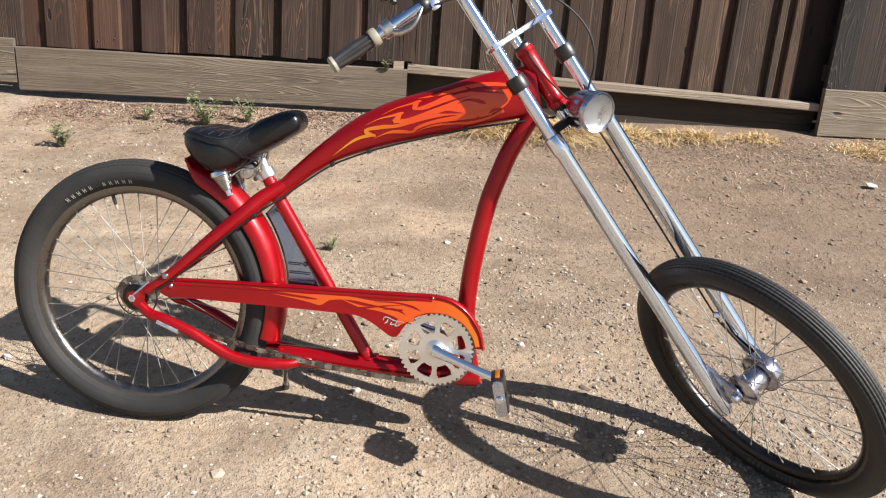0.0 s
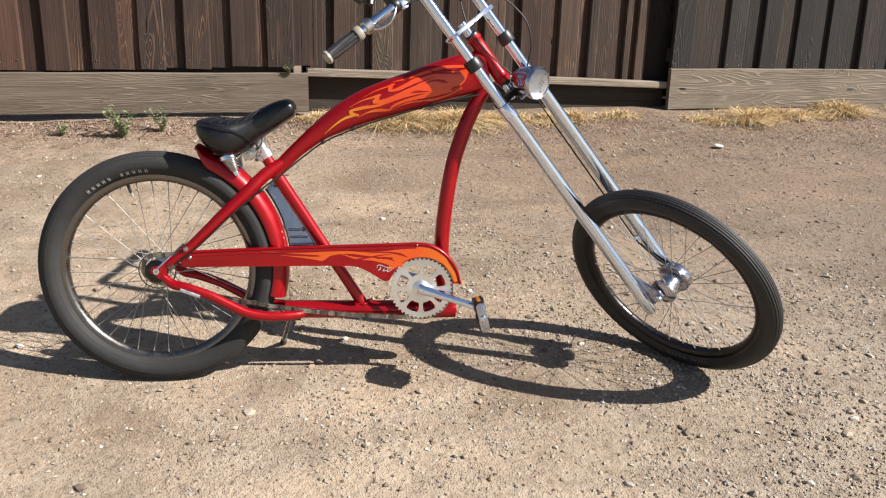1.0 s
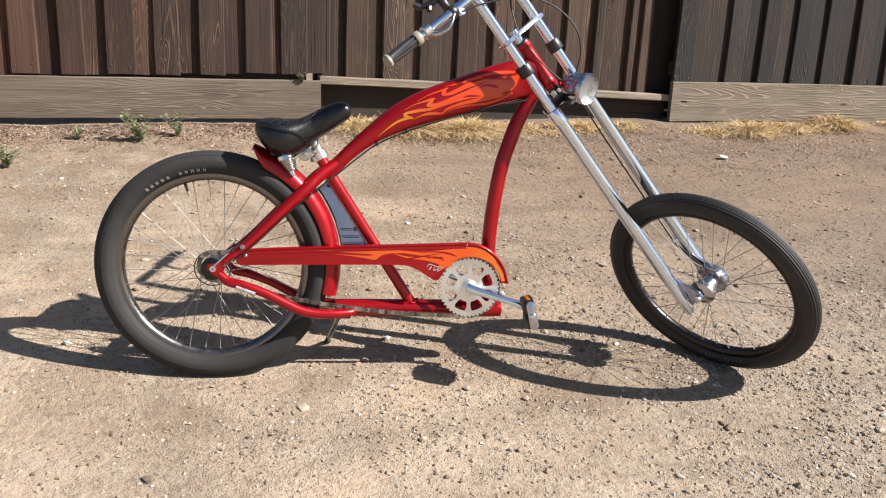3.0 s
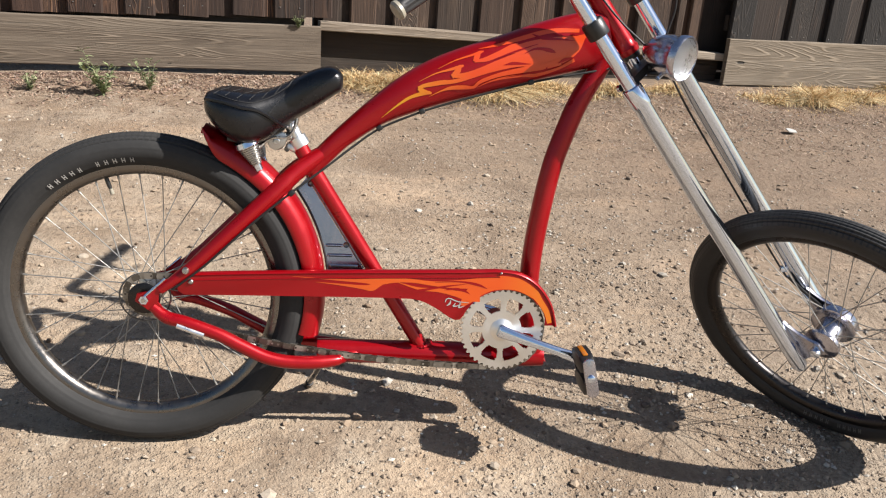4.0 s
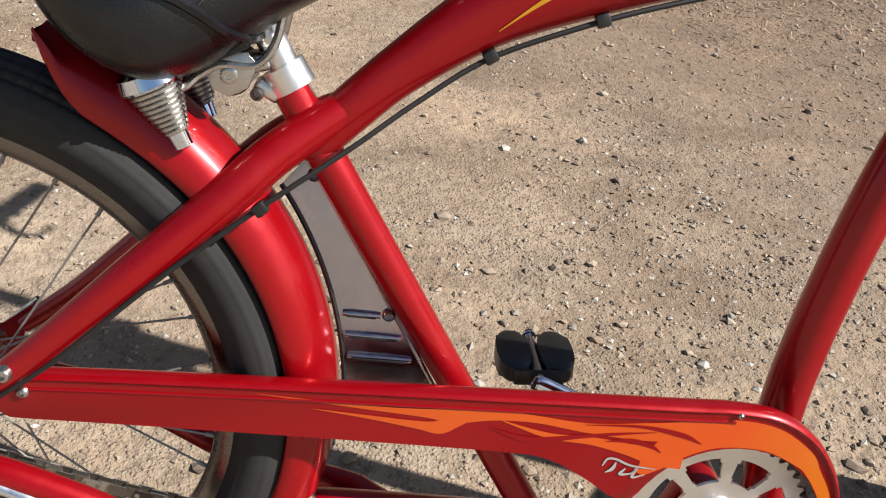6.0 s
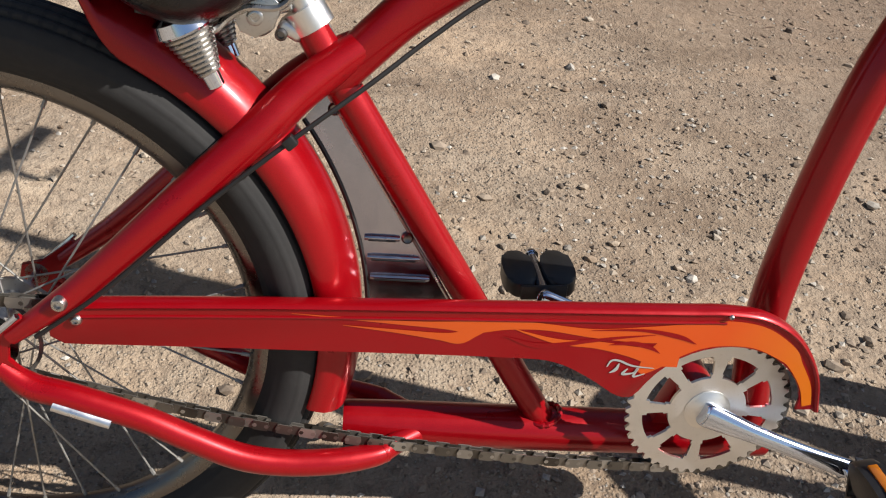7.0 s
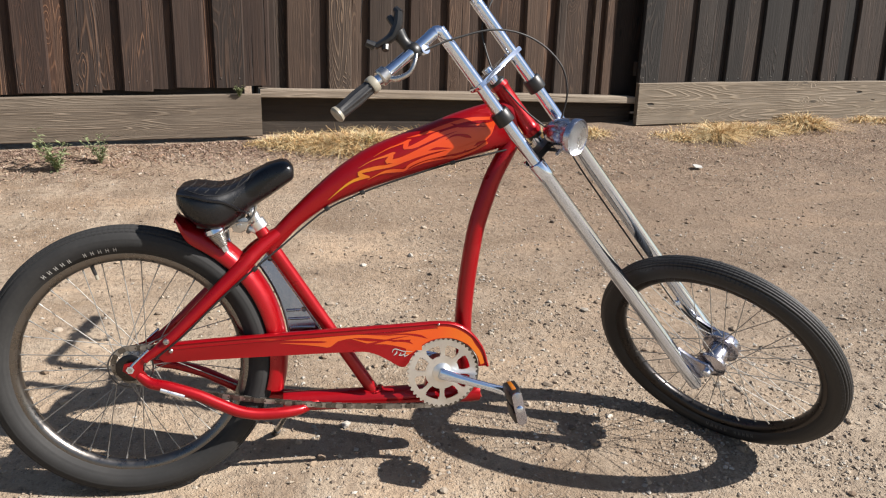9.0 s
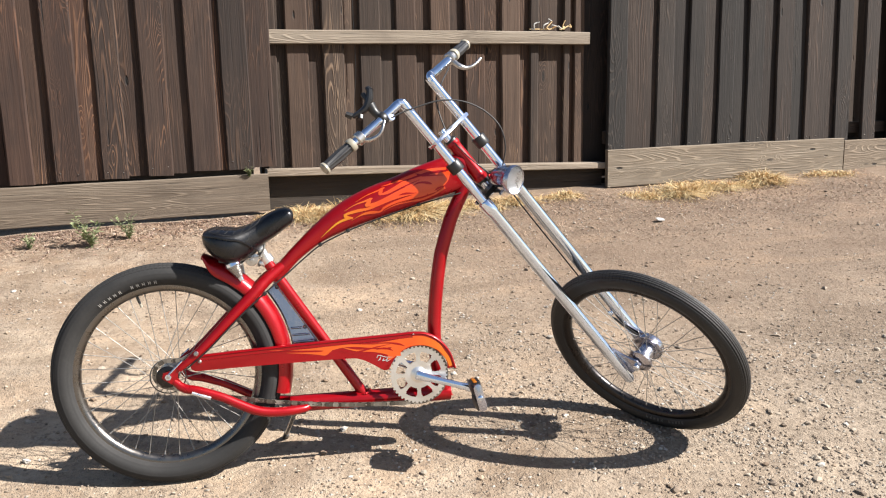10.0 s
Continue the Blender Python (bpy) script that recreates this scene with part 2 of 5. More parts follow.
def stone_mat():
    m = Nodes("gravel_stone", 0.9, 0.0, (0.4, 0.35, 0.3))
    r = m.add("ShaderNodeNewGeometry").outputs["Random Per Island"]
    col = m.ramp(r, (0.0, (0.16, 0.12, 0.09)), (0.2, (0.36, 0.275, 0.20)), (0.55, (0.50, 0.40, 0.30)), (0.8, (0.62, 0.53, 0.42)), (0.9, (0.46, 0.43, 0.38)), (1.0, (0.84, 0.79, 0.70)))
    n = m.noise(m.coords(), 130, 4, 0.7)
    m.put("Base Color", m.mix(m.ramp(n, (0.35, 0.0), (0.7, 0.4)), col, (0.34, 0.26, 0.19)))
    m.bump(n, 0.4, 0.003)
    return m.mat


STONE = stone_mat()


def clod_mat():
    m = Nodes("soil_clod", 0.95, 0.0, (0.4, 0.3, 0.2))
    r = m.add("ShaderNodeNewGeometry").outputs["Random Per Island"]
    m.put("Base Color", m.ramp(r, (0.0, (0.22, 0.15, 0.10)), (0.4, (0.40, 0.29, 0.20)), (0.8, (0.54, 0.42, 0.30)), (1.0, (0.62, 0.52, 0.40))))
    m.bump(m.noise(m.coords(), 220, 3, 0.7), 0.4, 0.003)
    return m.mat


CLOD = clod_mat()


def wood(name, dark, mid, light, grey, grain=1.0, vary=0.5):
    """Weathered sawn boards, grain along local z; each board has its own tone, hue and amount of figure."""
    m = Nodes(name, 0.88, 0.0, mid)
    info = m.add("ShaderNodeObjectInfo").outputs["Random"]
    other = m.math("FRACT", m.math("MULTIPLY", info, 17.31))
    third = m.math("FRACT", m.math("MULTIPLY", info, 41.7))
    off = m.add("ShaderNodeCombineXYZ", {0: m.math("MULTIPLY", info, 37.0), 1: m.math("MULTIPLY", info, 11.0), 2: m.math("MULTIPLY", info, 53.0)}).outputs[0]
    c = m.coords((1, 1, 1), off)

    def along(across, down):
        return m.add("ShaderNodeMapping", {"Vector": c, "Scale": (across, across, down)}).outputs[0]
    # growth rings: contour lines of a slow field, drawn out along the board, bent round knots
    knot_d = m.add("ShaderNodeTexVoronoi", {"Vector": along(5.5, 1.7), "Scale": 1.0}).outputs["Distance"]
    pull = m.ramp(knot_d, (0.0, 0.16), (0.22, 0.0))
    field = m.math("ADD", m.noise(along(8.0, 0.55), 1.0, 2.0, 0.4, 0.35), pull)
    field = m.math("ADD", field, m.math("MULTIPLY", m.noise(along(30, 5), 1.0, 2, 0.5), 0.012))
    rings = m.math("MULTIPLY", m.math("PINGPONG", m.math("MULTIPLY", field, 38.0 * grain), 0.5), 2.0)
    lines = m.ramp(rings, (0.60, 0.0), (0.90, 1.0))
    shown = m.math("MULTIPLY", m.ramp(m.noise(along(4.0, 1.1), 1.0, 4, 0.6, 0.4), (0.44, 0.04), (0.60, 1.0)), m.ramp(third, (0.1, 0.30), (0.8, 1.0)))
    fibre = m.noise(along(85, 2.2), 1.0, 5, 0.65)
    streak = m.noise(along(14, 0.5), 1.0, 4, 0.6)
    blot = m.noise(along(3.0, 1.6), 1.0, 5, 0.65, 0.4)
    col = m.mix(m.ramp(fibre, (0.22, 0.15), (0.78, 1.0)), dark, mid)
    col = m.mix(m.math("MULTIPLY", lines, shown), col, light)
    col = m.mix(m.ramp(streak, (0.45, 0.0), (0.75, 0.7)), col, grey)
    col = m.mix(m.ramp(blot, (0.50, 0.0), (0.72, 0.62)), col, dark)
    # splits and worm slots
    crack = m.math("MULTIPLY", m.ramp(m.noise(along(60, 1.2), 1.0, 2, 0.5), (0.27, 1.0), (0.33, 0.0)), m.ramp(blot, (0.40, 1.0), (0.55, 0.2)))
    col = m.mix(crack, col, tuple(v * 0.3 for v in dark))
    slot = m.add("ShaderNodeTexVoronoi", {"Vector": along(16, 4.6), "Scale": 1.0, "Randomness": 1.0})
    pick = m.math("GREATER_THAN", m.add("ShaderNodeSeparateColor", {0: slot.outputs["Color"]}).outputs[0], 0.88)
    hole = m.math("MULTIPLY", m.ramp(slot.outputs["Distance"], (0.10, 1.0), (0.16, 0.0)), pick)
    col = m.mix(hole, col, tuple(v * 0.2 for v in dark))
    tint = m.ramp(other, (0.0, (1.22, 0.97, 0.80)), (0.45, (1.04, 1.0, 0.95)), (1.0, (0.90, 1.0, 1.06)))
    col = m.mix(vary * 1.6 if vary < 0.6 else 1.0, col, m.mix(1.0, col, tint, "MULTIPLY"))
    tone = m.ramp(info, (0.0, 1.0 - 0.85 * vary), (0.5, 1.0), (1.0, 1.0 + 1.2 * vary))
    col = m.mix(1.0, col, tone, "MULTIPLY")
    col = m.mix(m.ramp(knot_d, (0.05, 0.85), (0.085, 0.0)), col, tuple(v * 0.35 for v in dark))
    m.put("Base Color", col)
    first = m.bump(fibre, 0.6, 0.006)
    second = m.bump(m.math("MULTIPLY", lines, shown), 0.7, 0.004, first)
    m.bump(m.math("SUBTRACT", 1.0, m.math("MAXIMUM", crack, hole)), 0.9, 0.012, second)
    return m.mat


BOARD = wood("weathered_redwood", (0.017, 0.0082, 0.0054), (0.072, 0.0355, 0.022), (0.31, 0.155, 0.083), (0.104, 0.064, 0.045))
BOARD_FRESH = wood("ruddy_redwood", (0.026, 0.0115, 0.007), (0.102, 0.047, 0.026), (0.30, 0.146, 0.076), (0.116, 0.069, 0.046))
BOARD_GREY = wood("greyed_redwood", (0.028, 0.0160, 0.0102), (0.086, 0.049, 0.0305), (0.235, 0.145, 0.090), (0.132, 0.088, 0.062), 0.9)
KICK = wood("greyed_kickboard", (0.078, 0.057, 0.040), (0.235, 0.180, 0.130), (0.33, 0.257, 0.187), (0.30, 0.243, 0.184), 0.8, 0.15)
KICK_PALE = wood("pale_kickboard", (0.12, 0.092, 0.064), (0.285, 0.228, 0.166), (0.40, 0.32, 0.232), (0.335, 0.28, 0.215), 0.7, 0.15)
PALE = wood("pale_rail_wood", (0.15, 0.115, 0.086), (0.42, 0.335, 0.25), (0.58, 0.475, 0.36), (0.54, 0.46, 0.36), 0.7, 0.15)
BOARD_DARK = wood("dark_weathered_boards", (0.010, 0.0071, 0.0056), (0.029, 0.0203, 0.0156), (0.085, 0.057, 0.041), (0.042, 0.0323, 0.0268), 0.8)
DARK_PLANK = wood("dark_plank", (0.028, 0.019, 0.013), (0.075, 0.050, 0.034), (0.12, 0.085, 0.06), (0.10, 0.08, 0.06), 0.7, 0.25)


def straw_mat(name, a, b, c_):
    m = Nodes(name, 0.75, 0.0, a)
    r = m.add("ShaderNodeNewGeometry").outputs["Random Per Island"]
    m.put("Base Color", m.ramp(r, (0.0, a), (0.5, b), (1.0, c_)))
    return m.mat


STRAW = straw_mat("dry_straw", (0.60, 0.31, 0.11), (1.0, 0.70, 0.32), (1.0, 0.88, 0.56))
LOOSE = straw_mat("scattered_straw", (0.24, 0.12, 0.075), (0.70, 0.44, 0.27), (1.0, 0.80, 0.60))
LEAF = straw_mat("weed_leaf", (0.18, 0.23, 0.09), (0.32, 0.37, 0.17), (0.50, 0.52, 0.30))
LEAVES = straw_mat("dead_leaf", (0.20, 0.11, 0.075), (0.42, 0.27, 0.20), (0.66, 0.50, 0.39))
LITTER = straw_mat("bark_litter", (0.11, 0.058, 0.038), (0.31, 0.18, 0.122), (0.70, 0.52, 0.39))


# ---- building helpers ----
def link(name, bm, material, sharp=0.7):
    """The bmesh as one mesh object, smooth but for edges sharper than that angle."""
    bmesh.ops.recalc_face_normals(bm, faces=bm.faces)
    for e in bm.edges:
        e.smooth = not (len(e.link_faces) == 2 and e.calc_face_angle(0) > sharp)
    for f in bm.faces:
        f.smooth = True
    me = bpy.data.meshes.new(name)
    bm.to_mesh(me)
    bm.free()
    me.materials.append(material)
    return new(name, me)


def part(name, bm, material, parent, label="", at=None, sharp=0.7):
    ob = link(name, bm, material, sharp)
    ob.parent = parent
    if at is not None:
        ob.matrix_local = at
    if label:
        ob["label"] = label
    return ob


def spline(points, per=8):
    """Catmull-Rom through tuples of any length."""
    p = [np.array(q, float) for q in points]
    p = [2 * p[0] - p[1], *p, 2 * p[-1] - p[-2]]
    out = []
    for i in range(1, len(p) - 2):
        a, b, c, d = p[i - 1: i + 3]
        for k in range(per):
            t = k / per
            out.append(0.5 * (2 * b + (c - a) * t + (2 * a - 5 * b + 4 * c - d) * t * t + (3 * b - a - 3 * c + d) * t ** 3))
    out.append(p[-2])
    return out


def rings_to(bm, rings, cap=True):
    rows = [[bm.verts.new(v) for v in r] for r in rings]
    n = len(rows[0])
    for r, s in zip(rows, rows[1:]):
        for i in range(n):
            bm.faces.new((r[i], r[(i + 1) % n], s[(i + 1) % n], s[i]))
    if cap:
        bm.faces.new(rows[0][::-1])
        bm.faces.new(rows[-1])


def sweep(points, per=8, seg=14, up=(0, 1, 0), bm=None, curved=True):
    """A tube along points (x, y, z, r) or (x, y, z, r across, r along up)."""
    bm = bm or bmesh.new()
    pts = spline(points, per) if curved and len(points) > 2 else [np.array(q, float) for q in points]
    rings = []
    for i, q in enumerate(pts):
        a, b = pts[max(0, i - 1)][:3], pts[min(len(pts) - 1, i + 1)][:3]
        t = Vector(b - a).normalized()
        u = Vector(up)
        if abs(t.dot(u)) > 0.95:
            u = Vector((0.3, 0.2, 1))
        side = t.cross(u).normalized()
        over = side.cross(t).normalized()
        ra, rb = q[3], q[4] if len(q) > 4 else q[3]
        rings.append([Vector(q[:3]) + side * ra * math.cos(w) + over * rb * math.sin(w) for w in (2 * math.pi * k / seg for k in range(seg))])
    rings_to(bm, rings)
    return bm


def lathe(profile, origin=(0, 0, 0), axis=(0, 1, 0), seg=32, bm=None, closed=False):
    """Turns (distance along the axis, radius) about the axis. closed: the profile is a loop."""
    bm = bm or bmesh.new()
    q = Vector((0, 0, 1)).rotation_difference(Vector(axis).normalized())
    o = Vector(origin)
    cols = [[bm.verts.new(o + q @ Vector((r * math.cos(w), r * math.sin(w), h))) for h, r in profile] for w in (2 * math.pi * k / seg for k in range(seg))]
    n = len(profile)
    for k in range(seg):
        a, b = cols[k], cols[(k + 1) % seg]
        for i in range(n if closed else n - 1):
            j = (i + 1) % n
            bm.faces.new((a[i], a[j], b[j], b[i]))
    if not closed:
        for i in (0, n - 1):
            if profile[i][1] > 1e-5:
                bm.faces.new([c[i] for c in cols])
    bmesh.ops.remove_doubles(bm, verts=bm.verts, dist=1e-6)
    return bm


def slab(outline, y0, y1, bm=None, bevel=0.0, place=None):
    """A plate with that outline in x and z, from y0 to y1."""
    bm = bm or bmesh.new()
    place = place or (lambda x, y, z: Vector((x, y, z)))
    a = [bm.verts.new(place(x, y0, z)) for x, z in outline]
    b = [bm.verts.new(place(x, y1, z)) for x, z in outline]
    n = len(a)
    caps = [bm.faces.new(a), bm.faces.new(b[::-1])]
    for i in range(n):
        bm.faces.new((a[i], b[i], b[(i + 1) % n], a[(i + 1) % n]))
    if bevel:
        edges = {e for c in caps for e in c.edges}
        bmesh.ops.bevel(bm, geom=list(edges), offset=bevel, segments=2, affect="EDGES", profile=0.5)
    return bm


def brick(size, at=None, bevel=0.002, segs=2, bm=None):
    """A box with rounded edges, at the pose."""
    bm = bm or bmesh.new()
    r = bmesh.ops.create_cube(bm, size=1.0, matrix=(at or Matrix()) @ Matrix.Diagonal((*size, 1)))
    if bevel:
        edges = {e for v in r["verts"] for e in v.link_edges}
        bmesh.ops.bevel(bm, geom=list(edges), offset=bevel, segments=segs, affect="EDGES", profile=0.5)
    return bm


def ribbon(points, place, per=8, across=3):
    """A tapering painted stroke along points (a, b, half width); place(a, b) puts it on its surface."""
    bm = bmesh.new()
    pts = spline(points, per)
    rows = []
    for i, q in enumerate(pts):
        d = pts[min(len(pts) - 1, i + 1)][:2] - pts[max(0, i - 1)][:2]
        n = np.array((-d[1], d[0])) / (np.hypot(*d) + 1e-9)
        w = max(q[2], 0.0002)
        rows.append([bm.verts.new(place(*(q[:2] + n * w * (2 * k / across - 1)))) for k in range(across + 1)])
    for r, s in zip(rows, rows[1:]):
        for k in range(across):
            bm.faces.new((r[k], r[k + 1], s[k + 1], s[k]))
    return bm


# ---- ground ----
def ground_z(x, y):
    base = 0.135 * (min(max(y, -2.5), 5.6) - 1.86) - 0.004
    p = Vector((x, y, 0))
    rough = 0.012 * noise.noise(p * 1.3) + 0.006 * noise.noise(p * 5.1) + 0.0025 * noise.noise(p * 17.0)
    near = max(0.0, 1 - abs(y - 1.86) / 0.5) if -1.2 < x < 1.4 else 0.0
    hollow = 0.013 * min(1.0, max(0.0, (-0.15 - x) / 0.45)) * max(0.0, 1 - abs(y - 1.8) / 1.2)
    return base - hollow + rough * (1 - 0.75 * near)


def build_ground():
    xs = np.concatenate([[-300, -120, -50, -22, -11, -6.5, -4.5, -3.4], np.arange(-2.8, 5.6, 0.035), [6.2, 7.5, 10, 16, 30, 60, 130, 300]])
    ys = np.concatenate([[-300, -120, -50, -22, -11, -6, -3.5, -2.5, -1.8], np.arange(-1.2, 5.5, 0.035), [5.8, 6.5, 8, 12, 22, 50, 120, 300]])
    verts = [(x, y, ground_z(x, y)) for y in ys for x in xs]
    nx = len(xs)
    faces = [(j * nx + i, j * nx + i + 1, (j + 1) * nx + i + 1, (j + 1) * nx + i) for j in range(len(ys) - 1) for i in range(nx - 1)]
    me = bpy.data.meshes.new("ground")
    me.from_pydata(verts, [], faces)
    me.polygons.foreach_set("use_smooth", [True] * len(faces))
    me.materials.append(DIRT)
    tagged(new("ground", me), "dry tan dirt yard strewn with gravel, rising to the fence", "ground", kind="structure")


build_ground()

ICO = bmesh.new()
bmesh.ops.create_icosphere(ICO, subdivisions=1, radius=1.0)
ICO_V = np.array([v.co[:] for v in ICO.verts])
ICO_F = np.array([[v.index for v in f.verts] for f in ICO.faces])
ICO.free()


OCT_V = np.array(((1, 0, 0), (-1, 0, 0), (0, 1, 0), (0, -1, 0), (0, 0, 1), (0, 0, -1)), float)
OCT_F = np.array(((0, 2, 4), (2, 1, 4), (1, 3, 4), (3, 0, 4), (2, 0, 5), (1, 2, 5), (3, 1, 5), (0, 3, 5)))


def scatter_stones(name, label, count, sizes, spots, seed, shape, material):
    rng = np.random.default_rng(seed)
    shape_v, shape_f = shape
    n = len(shape_v)
    xy = np.array([spots(rng) for _ in range(count)])
    s = np.array([sizes(rng) for _ in range(count)])
    z = np.array([ground_z(x, y) for x, y in xy]) + s * rng.uniform(-0.1, 0.35, count)
    v = shape_v[None] * (1 + 0.5 * (rng.random((count, n, 1)) - 0.5)) * (s[:, None] * np.stack([rng.uniform(0.7, 1.4, count), rng.uniform(0.7, 1.3, count), rng.uniform(0.45, 0.85, count)], 1))[:, None]
    a, b = rng.uniform(0, 6.28, count), rng.uniform(-0.5, 0.5, count)
    zero, one = np.zeros(count), np.ones(count)
    tip = np.stack([np.stack([one, zero, zero], 1), np.stack([zero, np.cos(b), -np.sin(b)], 1), np.stack([zero, np.sin(b), np.cos(b)], 1)], 1)
    spin = np.stack([np.stack([np.cos(a), -np.sin(a), zero], 1), np.stack([np.sin(a), np.cos(a), zero], 1), np.stack([zero, zero, one], 1)], 1)
    v = np.einsum("kij,knj->kni", spin @ tip, v) + np.concatenate([xy, z[:, None]], 1)[:, None]
    f = shape_f[None] + (np.arange(count) * n)[:, None, None]
    me = bpy.data.meshes.new(name)
    me.from_pydata(v.reshape(-1, 3).tolist(), [], f.reshape(-1, 3).tolist())
    me.materials.append(material)
    tagged(new(name, me), label, "gravel", kind="stuff")


def gravel_spot(rng):
    while True:
        x, y = rng.uniform(-2.4, 4.6), rng.uniform(0.3, 4.9)
        thick = 0.13 + 0.87 * min(1.0, max(0.0, (x + 1.2) / 2.0)) * min(1.0, max(0.0, (3.3 - y) / 1.7))
        thick *= 0.25 + 1.3 * max(0.0, noise.noise(Vector((x * 1.3, y * 1.3, 4.0))) + 0.7 * noise.noise(Vector((x * 4.3, y * 4.3, 9.0))) + 0.35)
        if rng.random() < thick:
            return x, y


scatter_stones("gravel", "small tan and grey gravel lying loose on the dirt", 95000, lambda r: 0.0018 + 0.0064 * r.random() ** 2.8, gravel_spot, 3, (OCT_V, OCT_F), STONE)
scatter_stones("pebbles", "scattered rounded pebbles half sunk in the dirt", 3800, lambda r: 0.0045 + 0.0110 * r.random() ** 4.5, gravel_spot, 4, (ICO_V, ICO_F), STONE)

scatter_stones("dirt_clods", "crumbs of dry tan soil lying on the yard", 2600, lambda r: 0.0030 + 0.0085 * r.random() ** 4.0, lambda r: (r.uniform(-2.4, 4.6), r.uniform(1.2, 4.8)), 6, (ICO_V, ICO_F), CLOD)

# ---- fence ----
FENCE = Matrix.Translation((-0.28, 4.80, 0)) @ Matrix.Rotation(math.atan2(0.088, 0.996), 4, "Z")


def board_mesh(width, length, thick, seed, cut=0.004):
    """A sawn board, foot at z 0, with worn edges, a slight bow and an uneven foot."""
    rng = random.Random(seed)
    bm = bmesh.new()
    rows = []
    n = 9
    ph = rng.uniform(0, 6)
    tilt = rng.uniform(-0.004, 0.004)
    for k in range(n):
        z = length * k / (n - 1)
        wob = 0.0022 * math.sin(z * 2.1 + ph)
        bow = 0.003 * math.sin(z * 1.7 + ph * 2)
        w, t = width / 2 + 0.0012 * math.sin(z * 9 + ph), thick / 2
        e = cut * 0.8
        ring = [(-w, -t + e), (-w + e, -t), (w - e, -t), (w, -t + e), (w, t), (-w, t)]
        rows.append([Vector((x + wob, y + bow, z + (tilt * x / width * 2 if k == 0 else 0))) for x, y in ring])
    rings_to(bm, rows)
    return bm


NAIL = lathe([(0.0, 0.0), (0.0045, 0.001), (0.0045, 0.0025), (0.0, 0.004)], (0, 0, 0), (0, -1, 0), 8)
nail_ob = link("nail", NAIL, STEEL, 0.5)
NAIL_MESH = nail_ob.data
bpy.data.objects.remove(nail_ob)


def fence_section(label, s0, s1, offset, foot, fronts, material, seed, lean=0.0, top=2.25, rise=0.0, ends=None, missing=()):
    """Boards nailed in two layers; fronts: left and right edges of the front boards along the fence."""
    rng = random.Random(seed)
    base = new("fence_section")
    e0, e1 = ends or (s0, s1)
    base.matrix_world = FENCE @ Matrix.Translation((s0, offset, foot))
    tagged(base, label, "fence", "fence sections")
    rows = [(a, b, True) for a, b in fronts]
    edges = [(e0 - 0.05, e0)] + list(fronts) + [(e1, e1 + 0.05)]
    rows += [(p[1] - 0.032, q[0] + 0.028, False) for p, q in zip(edges, edges[1:]) if q[0] - p[1] > 0.012]
    for k, (a, b, front) in enumerate(rows):
        if not front and any(abs(0.5 * (a + b) - gap) < 0.06 for gap in missing):
            continue
        a, b = max(a, s0), min(b, s1)
        if b - a < 0.02:
            continue
        lift = rise * (0.5 * (a + b) - s0) + rng.uniform(-0.006, 0.006)
        tilt = lean * max(0.0, a - 3.2)
        bm = board_mesh(b - a, top - foot - lift - rng.uniform(0, 0.03), 0.026, seed * 100 + k, 0.0105)
        ob = part("board", bm, material if front or material is not BOARD else BOARD_FRESH, base, "", pose(0.5 * (a + b) - s0, (-0.0135 if front else 0.0135) + rng.uniform(-0.003, 0.003), lift, 0, tilt + rng.uniform(-0.25, 0.25), rng.uniform(-0.9, 0.9)), 0.5)
        if front and -2.2 < a < 5.2:
            for x in (-0.3, 0.3):
                n = new("nail", NAIL_MESH)
                n.parent = ob
                n.matrix_local = Matrix.Translation(((b - a) * x, -0.0105, 0.045 + rng.uniform(-0.012, 0.012)))
    return base


def plank(name, parent, length, height, thick, at, material, label="", seed=1):
    """A horizontal plank with its grain along its length; at: its left end, middle of height."""
    bm = board_mesh(height, length, thick, seed, 0.006)
    return part(name, bm, material, parent, label, at @ pose(0, 0, 0, 0, 90, 0), 0.5)


run = [(-1.487 - 0.257 * k, -1.340 - 0.257 * k) for k in range(11, 0, -1)]
left = fence_section("dark weathered redwood board fence over a grey kickboard", -4.6, 0.065, 0.03, 0.577, run + [(-1.487, -1.349), (-1.240, -1.076), (-0.976, -0.829), (-0.721, -0.569), (-0.457, -0.292), (-0.244, -0.077)], BOARD, 21, rise=0.025)
plank("kick_board", left, 2.15, 0.238, 0.04, pose(2.45, -0.036, -0.059, 0, -0.5, 0), KICK, "grey weathered kickboard", 5)
plank("kick_board", left, 2.44, 0.238, 0.04, pose(0.0, -0.036, -0.039, 0, -0.5, 0), KICK, "grey weathered kickboard", 6)
plank("back_rail", left, 4.5, 0.12, 0.038, pose(0.02, 0.05, 0.1), DARK_PLANK, "", 7)

middle = fence_section("recessed fence bay with rails on its face", 0.0, 2.52, 0.135, 0.555, [(0.020, 0.110), (0.172, 0.318), (0.416, 0.560), (0.659, 0.806), (0.913, 1.056), (1.160, 1.305), (1.410, 1.560), (1.686, 1.832), (1.905, 1.974), (2.172, 2.226), (2.262, 2.345)], BOARD_GREY, 34, ends=(0.0, 2.35))
plank("rail", middle, 2.345, 0.088, 0.040, pose(0.022, -0.048, 0.955, 0, 0.1, 0), PALE, "grey weathered upper rail", 8)
plank("bottom_rail", middle, 2.48, 0.046, 0.100, pose(0.0, -0.075, 0.098, 0, 1.5, 0), PALE, "grey weathered bottom rail laid flat", 9)
